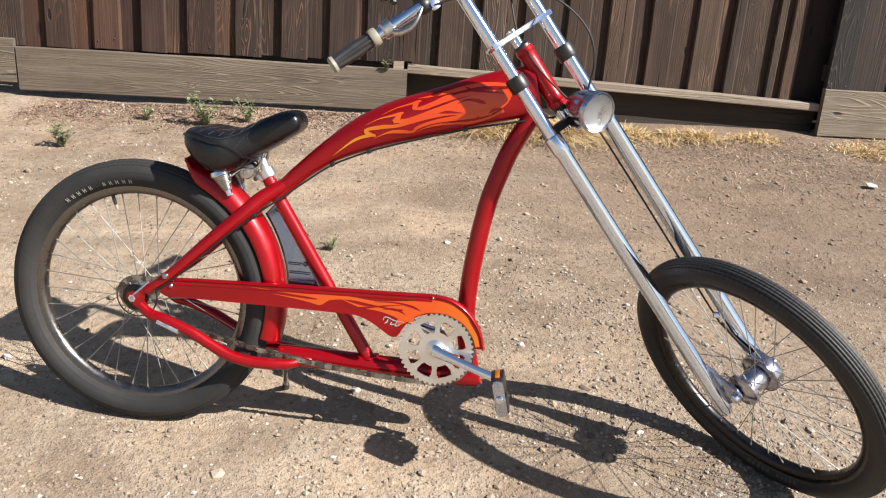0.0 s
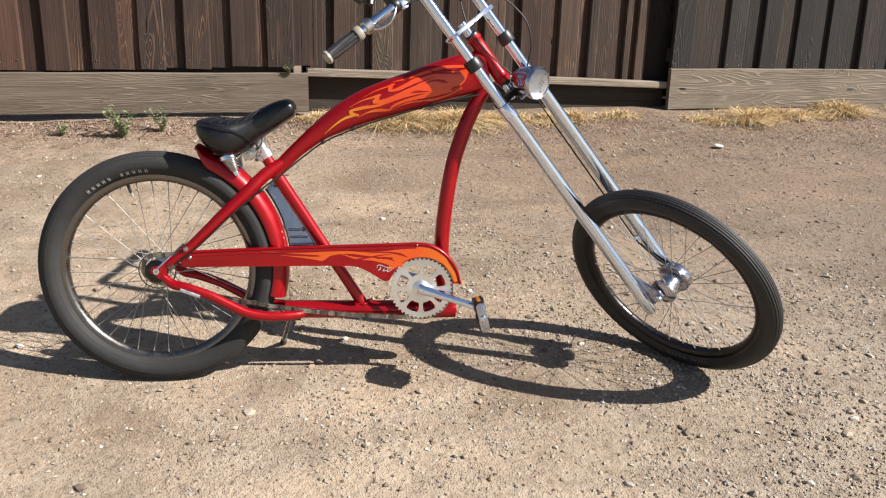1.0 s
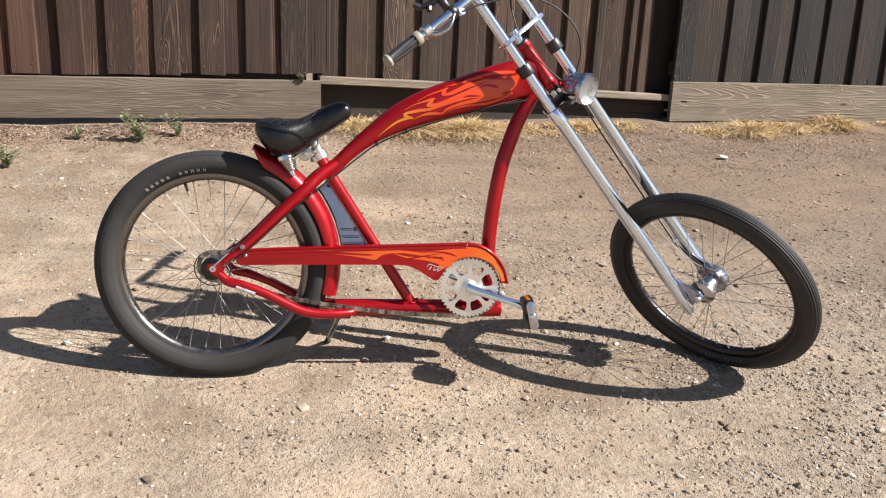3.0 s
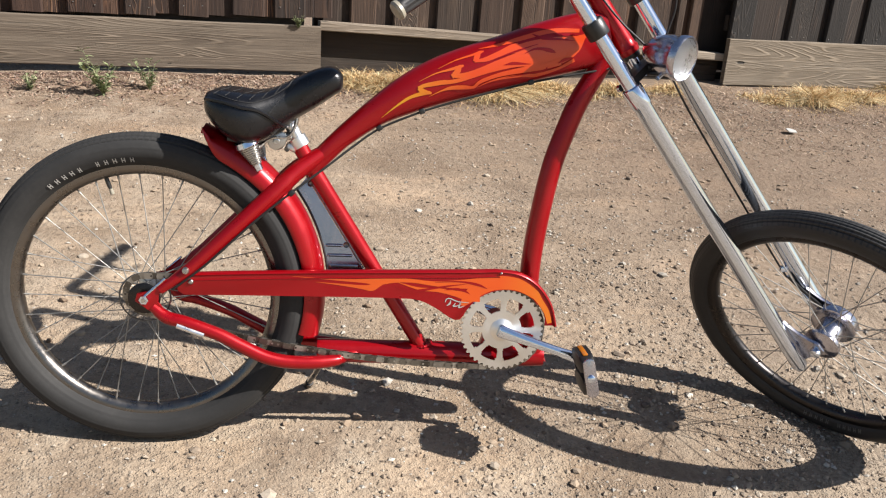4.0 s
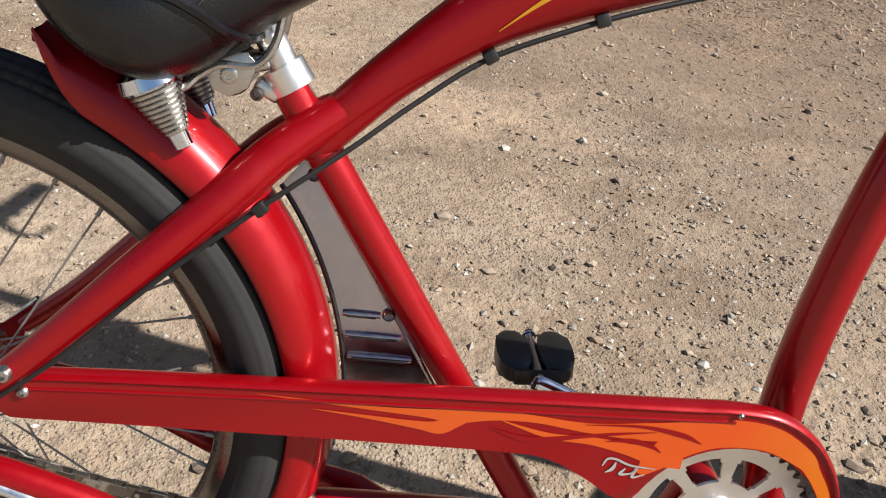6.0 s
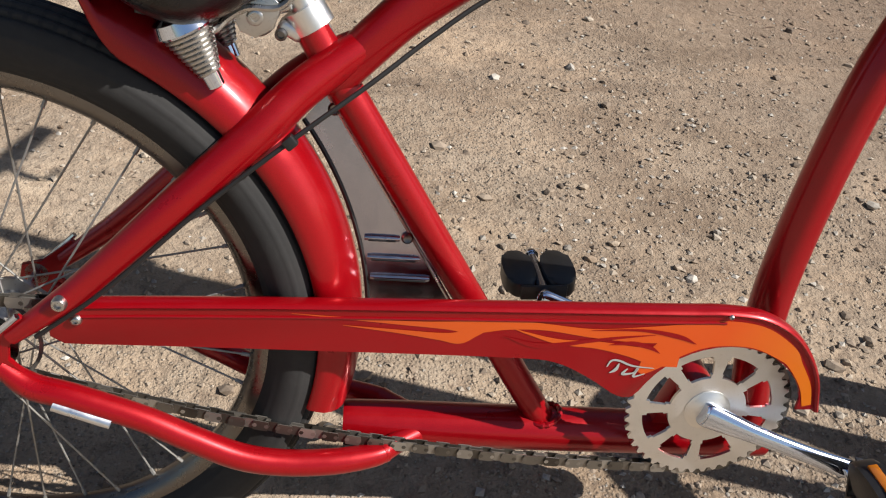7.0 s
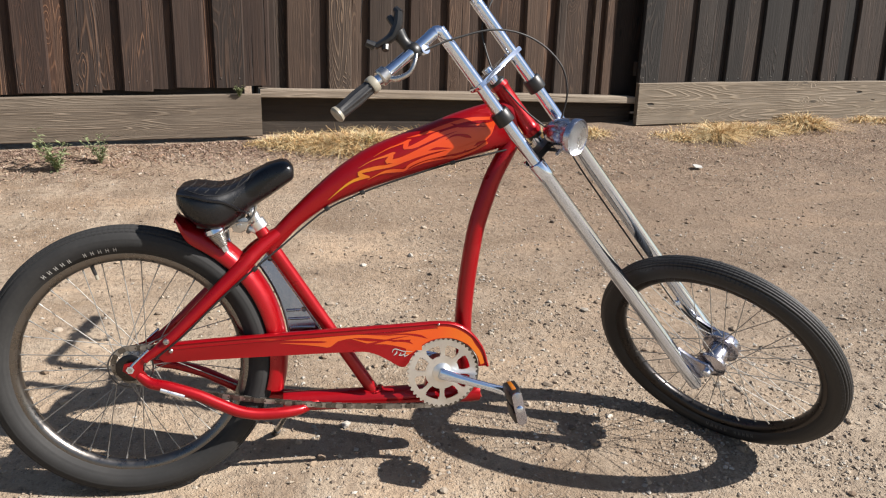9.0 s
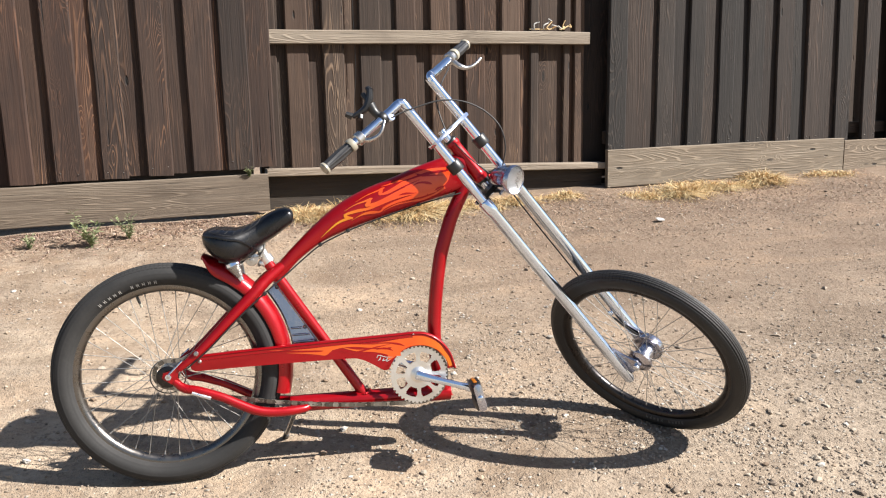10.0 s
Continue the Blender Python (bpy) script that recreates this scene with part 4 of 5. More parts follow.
for x, z in ((0.331, 0.235), (0.411, 0.106)):
    sub("panel_bolt", lathe([(0, 0.0), (0, 0.0065), (0.002, 0.0065), (0.004, 0.0045), (0.003, 0.002), (0.003, 0.0)], (x, -0.007, z), (0, -1, 0), 16), RIM, panel)

# chainset
BB = Vector((0.757, 0, -0.061))


def chainring():
    bm = bmesh.new()
    teeth, R = 44, 0.0895
    holes = 8

    def ring(y):
        out = []
        for k in range(teeth * 4):
            a = 2 * math.pi * k / (teeth * 4)
            r = R + (0.0028 if k % 4 in (1, 2) else -0.0022)
            out.append((r, a))
        return out
    # outer band, spoke bridges and hub as one plate: polar grid with the holes left out
    radii = [0.012, 0.025, 0.044, 0.049, 0.068, 0.073, 0.080, None]
    n = teeth * 4
    grid = {}
    for side, y in ((0, -0.052), (1, -0.0485)):
        for i, r in enumerate(radii):
            for k, (ro, a) in enumerate(ring(y)):
                rad = ro if r is None else r
                grid[side, i, k] = bm.verts.new((BB.x + rad * math.cos(a), y, BB.z + rad * math.sin(a)))
    per = n // holes

    def open_cell(i, k):
        # window between radii 0.044 and 0.073, corners rounded by the grid
        m = k % per
        if i in (3,):
            return 3 <= m < per - 4 + 1
        if i in (2, 4):
            return 4 <= m < per - 4
        return False
    for i in range(len(radii) - 1):
        for k in range(n):
            j = (k + 1) % n
            if open_cell(i, k):
                continue
            bm.faces.new((grid[0, i, k], grid[0, i, j], grid[0, i + 1, j], grid[0, i + 1, k]))
            bm.faces.new((grid[1, i, k], grid[1, i + 1, k], grid[1, i + 1, j], grid[1, i, j]))
    lone = [e for e in bm.edges if len(e.link_faces) == 1]
    pairs = {}
    for (s, i, k), v in grid.items():
        pairs[v] = grid[1 - s, i, k]
    done = set()
    for e in lone:
        a, b = e.verts
        c, d = pairs[a], pairs[b]
        key = frozenset((a, b, c, d))
        if key not in done:
            done.add(key)
            bm.faces.new((a, b, d, c))
    return bm


ring = bit("chainring", chainring(), BRUSHED, "silver eight-window chainring", 0.5)
sub("centre_cap", lathe([(0.046, 0.026), (0.053, 0.026), (0.0545, 0.022), (0.058, 0.016), (0.060, 0.0)], BB, (0, -1, 0), 32), BRUSHED, ring)
ARM = Vector((0.165, 0, -0.048))
for side in (-1, 1):
    d = ARM if side < 0 else -ARM
    arm = bit("crank_arm", sweep([(BB.x - d.x * 0.06, side * 0.062, BB.z - d.z * 0.06, 0.012, 0.008), (BB.x, side * 0.062, BB.z, 0.0155, 0.009), (BB.x + d.x * 0.3, side * 0.072, BB.z + d.z * 0.3, 0.0115, 0.008), (BB.x + d.x * 0.7, side * 0.082, BB.z + d.z * 0.7, 0.0105, 0.0075), (BB.x + d.x, side * 0.088, BB.z + d.z, 0.0125, 0.0075), (BB.x + d.x * 1.05, side * 0.088, BB.z + d.z * 1.05, 0.009, 0.006)], 6, 16), CHROME, "chromed crank arm")
    tip = BB + d + Vector((0, side * 0.092, 0))
    turn = radians(-104) if side < 0 else radians(-4)
    R = Matrix.Translation(tip) @ Matrix.Rotation(turn, 4, "Y")
    pedal = bit("pedal", sweep([(0, 0, 0, 0.0075), (0, side * 0.03, 0, 0.008), (0, side * 0.105, 0, 0.0065)], curved=False, seg=12), CHROME, "black rubber block pedal with amber reflectors")
    pedal.matrix_local = IN @ R
    for fx in (-1, 1):
        pad = [(fx * 0.0255 + 0.0205 * math.copysign(abs(math.cos(w)) ** 0.75, math.cos(w)), side * 0.062 + 0.046 * math.copysign(abs(math.sin(w)) ** 0.8, math.sin(w))) for w in np.linspace(0.08, 6.2, 28)]
        thick = 0.0145 if side < 0 else 0.011
        sub("pad", slab(pad, -thick, thick, bevel=0.006, place=lambda a, b, c: Vector((a, c, b))), BLACK, pedal)
        if side < 0:
            sub("reflector", brick((0.004, 0.052, 0.011), Matrix.Translation((fx * 0.0455, side * 0.064, 0)), 0.0015), AMBER, pedal, "amber reflector")
    if side < 0:
        sub("end_plate", slab([((0.031 if math.cos(w) > 0 else -0.031) + 0.013 * math.cos(w), 0.013 * math.sin(w)) for w in np.linspace(0.06, 6.22, 24)], side * 0.107 - 0.003, side * 0.107 + 0.003, bevel=0.0015), DARK_CHROME, pedal, "scuffed metal end plate")
    sub("end_plate", brick((0.058, 0.004, 0.020), Matrix.Translation((0, side * 0.014, 0)), 0.0018), BLACK, pedal)
    sub("dust_cap", lathe([(0.107, 0.009), (0.113, 0.0085), (0.115, 0.006), (0.115, 0.0)], (0, 0, 0), (0, side, 0), 16), CHROME, pedal)


# chain: plates and rollers round sprocket and ring, as one piece
def chain_path():
    r0, r1, y = 0.040, 0.0895, -0.046
    c0, c1 = np.array((0.0, 0.0)), np.array((BB.x, BB.z))
    d = c1 - c0
    dist = np.hypot(*d)
    base = math.atan2(d[1], d[0])
    off = math.acos((r0 - r1) / dist)
    pts = []
    for c, r, a, b in ((c0, r0, base + off, base + 2 * math.pi - off), (c1, r1, base - off, base + off)):
        for t in np.linspace(a, b, 60):
            pts.append(c + r * np.array((math.cos(t), math.sin(t))))
        if r == r0:  # the slack lower run
            a = pts[-1]
            e = c1 + r1 * np.array((math.cos(base - off), math.sin(base - off)))
            for f in np.linspace(0.04, 0.96, 24):
                pts.append(a + (e - a) * f - np.array((0, 0.027 * 4 * f * (1 - f))))
    pts.append(pts[0])
    return np.array(pts), y


def chain():
    pts, y = chain_path()
    seglen = np.hypot(*np.diff(pts, axis=0).T)
    run = np.concatenate([[0], np.cumsum(seglen)])
    links = int(run[-1] / 0.0127) // 2 * 2
    at = [np.array((np.interp(run[-1] * k / links, run, pts[:, 0]), np.interp(run[-1] * k / links, run, pts[:, 1]))) for k in range(links + 1)]
    bm = bmesh.new()
    for k in range(links):
        p, q = at[k], at[k + 1]
        m = (p + q) / 2
        ang = math.atan2(q[1] - p[1], q[0] - p[0])
        gap = 0.0042 if k % 2 else 0.0024
        for s in (-1, 1):
            out = []
            for j in range(10):
                w = 2 * math.pi * j / 10
                lx = 0.0094 * math.cos(w)
                lz = 0.0066 * math.sin(w) * (0.22 + 0.78 * abs(math.cos(w)) ** 0.7) * 1.75
                out.append((m[0] + lx * math.cos(ang) - lz * math.sin(ang), m[1] + lx * math.sin(ang) + lz * math.cos(ang)))
            slab(out, y + s * gap - 0.0005, y + s * gap + 0.0005, bm)
        sweep([(p[0], y - 0.0048, p[1], 0.0026), (p[0], y + 0.0048, p[1], 0.0026)], curved=False, seg=7, bm=bm, up=(0, 0, 1))
    return bm


bit("chain", chain(), CHAIN, "dusty oily roller chain")

# chain guard with its flames
ARCH = [(BB.x + 0.0975 * math.cos(a), BB.z + 0.0975 * math.sin(a)) for a in np.radians(np.linspace(20, 158, 18))]
TOP = [q[:2] for q in spline([(0.080, 0.051), (0.184, 0.057), (0.345, 0.064), (0.512, 0.070), (0.686, 0.076), (0.740, 0.078), (0.786, 0.072), (0.826, 0.048), (0.857, 0.006), (0.872, -0.042)], 5)]
LOW = [q[:2] for q in spline([(0.660, -0.033), (0.644, -0.033), (0.608, -0.010), (0.569, 0.008), (0.520, 0.0115), (0.370, 0.011), (0.181, 0.009), (0.082, 0.007)], 4)]
OUT = [*TOP, (0.847, -0.043), *ARCH, *LOW, (0.069, 0.015), (0.068, 0.040)]
guard = bit("chain_guard", slab(OUT, -0.069, -0.0655, bevel=0.001), RED, "red chain guard with orange flames and a script mark", 0.5)
sub("guard_flange", sweep([(x, -0.061, z - 0.002, 0.0042, 0.0105) for x, z in TOP], 1, 12, curved=False), RED, guard)
sub("guard_rib", sweep([(x, -0.0690, z - 0.013, 0.0016) for x, z in TOP[:26]], 1, 8, curved=False), RED, guard)
for x, z, r in ((0.096, 0.036, 0.0060), (0.742, 0.074, 0.003)):
    sub("guard_bolt", lathe([(0, 0.0), (0, r), (0.002, r), (0.0042, r * 0.75), (0.0048, r * 0.45), (0.0025, r * 0.4), (0.0025, 0.0)], (x, -0.069, z), (0, -1, 0), 16), STEEL, guard)


LAYER = itertools.count(1)


def guard_stroke(points, material=None, name="flame"):
    y = -0.0693 - 0.00008 * next(LAYER)
    sub(name, ribbon(points, lambda a, b: Vector((a, y, b)), 8, 2), material or GUARD_FLAME, guard, {"flame": "orange painted flame lick", "mark_bar": "white script mark"}.get(name, ""))


guard_stroke([(BB.x + r * math.cos(a), BB.z + r * math.sin(a), w) for a, r, w in ((0.24, 0.104, 0.0052), (0.5, 0.1045, 0.006), (0.8, 0.1058, 0.007), (1.0, 0.109, 0.0102), (1.36, 0.1125, 0.0135), (1.7, 0.1145, 0.0155), (1.95, 0.1155, 0.0155), (2.2, 0.1155, 0.0155), (2.42, 0.113, 0.0120), (2.58, 0.112, 0.004))])
guard_stroke([(0.745, 0.052, 0.010), (0.71, 0.052, 0.011), (0.66, 0.047, 0.010), (0.605, 0.046, 0.0055), (0.555, 0.051, 0.004), (0.515, 0.052, 0.006), (0.480, 0.048, 0.008), (0.450, 0.048, 0.0045), (0.40, 0.049, 0.0022), (0.30, 0.054, 0.0003)])
guard_stroke([(0.700, 0.020, 0.012), (0.675, 0.020, 0.0105), (0.645, 0.026, 0.0065), (0.610, 0.032, 0.0045), (0.570, 0.034, 0.0032), (0.535, 0.043, 0.0012), (0.520, 0.048, 0.0003)])
guard_stroke([(0.492, 0.050, 0.006), (0.478, 0.042, 0.008), (0.466, 0.034, 0.0075), (0.447, 0.0345, 0.0045), (0.405, 0.0385, 0.0022), (0.350, 0.043, 0.0003)])
guard_stroke([(0.5118, 0.038, 0.0003), (0.5507, 0.0281, 0.0033), (0.5977, 0.036, 0.0022), (0.6306, 0.0421, 0.0016), (0.6686, 0.0474, 0.0003)], RED, "slit")
guard_stroke([(0.6222, 0.033, 0.0003), (0.646, 0.0359, 0.0027), (0.6662, 0.0315, 0.0022), (0.6779, 0.0249, 0.0003)], RED, "slit")
guard_stroke([(0.6008, 0.0497, 0.0003), (0.6533, 0.0525, 0.0016), (0.6931, 0.0466, 0.0027), (0.7141, 0.0384, 0.0003)], RED, "slit")
guard_stroke([(0.6248, 0.0055, 0.0006), (0.6286, 0.0135, 0.0012), (0.6369, 0.0139, 0.0012), (0.6524, 0.008, 0.0011), (0.6759, 0.0058, 0.0005)], WHITE_PRINT, "mark_bar")
guard_stroke([(0.6373, 0.0106, 0.0006), (0.635, 0.0027, 0.0019), (0.6287, -0.0021, 0.0005)], WHITE_PRINT, "mark_bar")
guard_stroke([(0.6475, 0.0044, 0.0007), (0.6436, -0.0025, 0.0017), (0.6542, -0.0009, 0.0009), (0.6583, 0.005, 0.0014), (0.6558, -0.0053, 0.0013), (0.6671, -0.0014, 0.0006)], WHITE_PRINT, "mark_bar")


# saddle
SADDLE = [(0.123, 0.050, 0.412, 0.388), (0.130, 0.080, 0.424, 0.370), (0.152, 0.098, 0.431, 0.343), (0.180, 0.107, 0.431, 0.325), (0.212, 0.104, 0.428, 0.317), (0.245, 0.090, 0.433, 0.330), (0.275, 0.074, 0.446, 0.352), (0.305, 0.063, 0.462, 0.376),
          (0.338, 0.057, 0.477, 0.397), (0.363, 0.054, 0.483, 0.415), (0.378, 0.051, 0.481, 0.426), (0.388, 0.046, 0.473, 0.433), (0.393, 0.037, 0.464, 0.440)]
SAD = spline(SADDLE, 6)


def saddle_ring(q, seg=36, grow=0.0):
    x, w, top, low = q
    mid, half = (top + low) / 2, (top - low) / 2
    out = []
    for k in range(seg):
        a = 2 * math.pi * k / seg
        c, s = math.cos(a), math.sin(a)
        e = 0.50 if s > 0 else 0.72
        y = (w + grow) * math.copysign(abs(c) ** e, c) * (1 if s > 0 else 1 - 0.10 * s * s)
        z = mid + (half + grow) * math.copysign(abs(s) ** (0.72 if s > 0 else 0.7), s)
        dish = -0.006 * math.exp(-((y / max(0.03, w * 0.5)) ** 2)) * (1 if s > 0 else 0) * (1 - abs((x - 0.22) / 0.2))
        out.append(Vector((x, y, z + dish)))
    return out


def on_saddle(x, a, grow=0.0012):
    q = [np.interp(x, [s[0] for s in SAD], [s[i] for s in SAD]) for i in range(4)]
    ring_ = saddle_ring(q, 72, grow)
    k = (a / (2 * math.pi) * 72) % 72
    i = int(k)
    return ring_[i].lerp(ring_[(i + 1) % 72], k - i)


bm = bmesh.new()
rings_to(bm, [saddle_ring(q) for q in SAD])
saddle = bit("saddle", bm, VINYL, "wide black vinyl saddle with stitched ribs", 1.2)


def seam(name, pts, r, material, parent=saddle):
    sub(name, sweep([(*on_saddle(x, radians(a)), r) for x, a in pts], 3, 6), material, parent)


# piping along the side, dropping to the nose of the skirt
seam("piping", [(0.130, 160), (0.145, 158), (0.17, 157), (0.20, 160), (0.23, 167), (0.252, 181), (0.270, 206), (0.281, 240), (0.284, 262)], 0.0042, VINYL)
seam("piping", [(0.130, 20), (0.145, 22), (0.17, 23), (0.20, 20), (0.23, 13), (0.252, -1), (0.270, -26), (0.281, -60)], 0.0042, VINYL)
seam("stitching", [(0.142, 128), (0.160, 140), (0.19, 146), (0.225, 148), (0.26, 144), (0.285, 136), (0.292, 118)], 0.0005, THREAD)
seam("stitching", [(0.252, 178), (0.272, 164), (0.292, 152), (0.300, 140)], 0.0004, THREAD)
for k, x in enumerate((0.150, 0.173, 0.196, 0.219, 0.242, 0.265, 0.288)):
    seam("stitching", [(x - 0.004, 136 + 1.2 * k), (x + 0.008, 115), (x + 0.014, 90), (x + 0.008, 65), (x - 0.004, 46)], 0.0005, THREAD)
bit("saddle_pan", slab([(0.165, 0.338), (0.215, 0.338), (0.280, 0.360), (0.278, 0.352), (0.215, 0.318), (0.165, 0.326)], -0.042, 0.042, bevel=0.002), BLACK)
for side in (-1, 1):
    y = side * 0.050
    top, low = Vector((0.206, y, 0.324)), Vector((0.226, y * 0.92, 0.281))
    ax = (low - top)
    coil = []
    turns, n = 11, 176
    e1 = Vector((0, 1, 0))
    e2 = ax.normalized().cross(e1)
    for k in range(n + 1):
        f = k / n
        r = 0.0235 * (1 - f) + 0.0085 * f
        a = 2 * math.pi * turns * f
        p = top + ax * f + e1 * r * math.cos(a) + e2 * r * math.sin(a)
        coil.append((*p, 0.0021))
    spr = bit("saddle_spring", sweep(coil, 1, 7, curved=False), STEEL, "chromed conical coil spring")
    sub("spring_cup", lathe([(-0.006, 0.0), (-0.006, 0.024), (0.004, 0.0265), (0.006, 0.0255), (0.006, 0.0)], top, ax, 28), CHROME, spr)
    sub("spring_core", lathe([(0.0, 0.018), (ax.length - 0.002, 0.006)], top, ax, 16), BLACK, spr)
    sub("spring_foot", lathe([(-0.004, 0.0), (-0.004, 0.009), (0.012, 0.008), (0.014, 0.005), (0.014, 0.0)], low, ax, 16), CHROME, spr)
for side in (-1, 1):
    bit("saddle_rail", sweep([(0.210, side * 0.048, 0.319, 0.0036), (0.228, side * 0.040, 0.316, 0.0036), (0.240, side * 0.032, 0.326, 0.0036), (0.256, side * 0.027, 0.335, 0.0036), (0.282, side * 0.025, 0.337, 0.0036), (0.297, side * 0.022, 0.354, 0.0036), (0.304, side * 0.018, 0.386, 0.0036)], 8, 8), STEEL)
post = bit("seat_post", sweep([(0.320, 0, 0.303, 0.0128), (0.281, 0, 0.372, 0.0128)], curved=False, seg=20), BRUSHED)
clamp = bit("saddle_clamp", lathe([(-0.024, 0.0), (-0.024, 0.0165), (-0.022, 0.018), (-0.019, 0.018), (-0.0185, 0.0105), (-0.012, 0.0105), (-0.0115, 0.0135), (0.0115, 0.0135), (0.012, 0.0105), (0.0185, 0.0105), (0.019, 0.018), (0.022, 0.018), (0.024, 0.0165), (0.024, 0.0)], (0.262, 0, 0.327), (0, 1, 0), 24), STEEL)
sub("clamp_bolt", lathe([(0.022, 0.0), (0.022, 0.0075), (0.0275, 0.0075), (0.0285, 0.006), (0.0285, 0.0035), (0.026, 0.003), (0.026, 0.0)], (0.262, 0, 0.327), (0, -1, 0), 12), STEEL, clamp)
sub("clamp_cheek", slab([(0.240, 0.338), (0.252, 0.346), (0.276, 0.347), (0.285, 0.338), (0.278, 0.318), (0.262, 0.309), (0.249, 0.314)], -0.0275, -0.0235, bevel=0.0015), STEEL, clamp)
sub("clamp_bridge", brick((0.036, 0.030, 0.016), pose(0.275, 0, 0.334, 0, -18, 0), 0.004, 3), STEEL, clamp)
collar = bit("seat_collar", sweep([(0.312, 0, 0.3165, 0.0195), (0.3005, 0, 0.334, 0.0195)], curved=False, seg=24), BRUSHED, "silver seat post collar")
sub("collar_lug", brick((0.024, 0.018, 0.013), pose(0.291, -0.004, 0.3135, 0, 28, 0), 0.004, 3), BRUSHED, collar)
sub("collar_bolt", lathe([(0.010, 0.0), (0.010, 0.0056), (0.017, 0.0056), (0.018, 0.0035), (0.015, 0.003), (0.015, 0.0)], (0.283, 0, 0.311), (0, -1, 0), 14), RIM, collar)

# ---- steered front end ----
RAKE, STEER = 0.669, 1.0226
AX = Vector((math.sin(RAKE), 0, -math.cos(RAKE)))
GO = Vector((math.cos(RAKE), 0, math.sin(RAKE)))
LAT = Vector((0, math.cos(STEER), 0)) + GO * math.sin(STEER)
FWD = GO * math.cos(STEER) - Vector((0, math.sin(STEER), 0))
CROWN = Vector((0.900, -0.0054, 0.6565))
HALF, LEAD, BEND = 0.0746, 0.0297, -0.209


def st(lat, s, fw):
    """A point of the steered front end: to its left, down along the fork, ahead of the steering axis."""
    return CROWN + LAT * lat + AX * s + FWD * fw


def stp(lat, s, fw, *r):
    return (*st(lat, s, fw), *r)


bit("steerer", sweep([stp(0, -0.06, 0, 0.0125), stp(0, 0.20, 0, 0.0125)], curved=False), CHROME)
for side in (-1, 1):
    x = side * HALF
    leg = bit("fork_leg", lathe([(BEND, 0.0), (BEND, 0.0145), (0.188, 0.0152), (0.190, 0.0205), (0.192, 0.0215), (0.232, 0.0215), (0.236, 0.0188), (0.90, 0.0185), (0.955, 0.0175), (0.967, 0.012), (0.967, 0.0)], st(x, 0, LEAD), AX, 28), CHROME, "long chrome fork leg")
    sub("fork_ring", lathe([(0.031, 0.0150), (0.031, 0.0215), (0.034, 0.0230), (0.063, 0.0230), (0.066, 0.0215), (0.066, 0.0150)], st(x, 0, LEAD), AX, 28), BLACK, leg, "black rubber clamp ring")
    # axle plate, a tapering lug from the leg to the axle
    plate = [(LEAD - 0.004, 0.835), (LEAD + 0.012, 0.838), (LEAD + 0.030, 0.872), (0.078, 0.892), (0.097, 0.905), (0.100, 0.925), (0.086, 0.939), (0.060, 0.940), (LEAD, 0.955)]
    y = side * 0.060
    sub("axle_plate", slab(plate, y - 0.004, y + 0.004, bevel=0.0015, place=lambda a, b, c: st(b, c, a)), DARK_CHROME, leg)
    sub("axle_nut", lathe([(0.0, 0.0), (0.0, 0.0115), (0.010, 0.0115), (0.013, 0.007), (0.013, 0.0)], st(y + side * 0.004, 0.924, 0.083), LAT * side, 16), CHROME, leg)
    # bar: a bend, a straight run and the grip
    s0, f0 = BEND, LEAD
    out = [stp(x, s0 + 0.03, f0, 0.0145), stp(x, s0 + 0.012, f0, 0.0145), stp(x + side * 0.012, s0, f0 - 0.003, 0.0145), stp(x + side * 0.05, s0 + 0.001, f0 - 0.013, 0.0138), stp(x + side * 0.14, s0 + 0.001, f0 - 0.040, 0.0130), stp(x + side * 0.30, s0 + 0.0015, f0 - 0.089, 0.0120)]
    bar = bit("handlebar", sweep(out, 6, 18, up=LAT), CHROME, "chrome bar running out from the fork leg")
    g0, g1 = st(x + side * 0.197, s0 + 0.001, f0 - 0.058), st(x + side * 0.303, s0 + 0.0015, f0 - 0.090)
    Lg = (g1 - g0).length
    turnq = (g1 - g0).to_track_quat("Z", "Y")
    fl = bmesh.new()
    rings_to(fl, [[g0 + turnq @ Vector((r * math.cos(w), r * math.sin(w), h)) for w, r in ((2 * math.pi * k / 48, rad + dep * (0.5 + 0.5 * math.cos(2 * math.pi * k / 6))) for k in range(48))] for h, rad, dep in ((0, 0.0175, 0), (0.006, 0.0175, 0), (0.010, 0.016, 0.0), (0.018, 0.0140, 0.0028), (Lg * 0.5, 0.0158, 0.0028), (Lg - 0.012, 0.0140, 0.0028), (Lg - 0.006, 0.0165, 0), (Lg, 0.0165, 0))])
    grip = sub("grip", fl, GRIP, bar, "worn dark rubber grip")
    sub("grip_end", lathe([(Lg - 0.002, 0.0), (Lg - 0.002, 0.0175), (Lg + 0.005, 0.0195), (Lg + 0.010, 0.0165), (Lg + 0.011, 0.0)], g0, g1 - g0, 24), COLLAR, bar, "yellowed plastic bar end")
    sub("grip_collar", lathe([(-0.002, 0.0), (-0.002, 0.0190), (0.004, 0.0205), (0.013, 0.0205), (0.016, 0.019), (0.017, 0.0)], g0, g1 - g0, 24), COLLAR, bar, "yellowed plastic grip collar")
    # brake lever bracket and blade
    c0 = st(x + side * 0.172, s0 + 0.001, f0 - 0.050)
    lev = sub("lever_clamp", lathe([(-0.012, 0.0), (-0.012, 0.0175), (-0.009, 0.0205), (0.009, 0.0205), (0.012, 0.0175), (0.012, 0.0)], c0, g1 - g0, 20), STEEL, bar)
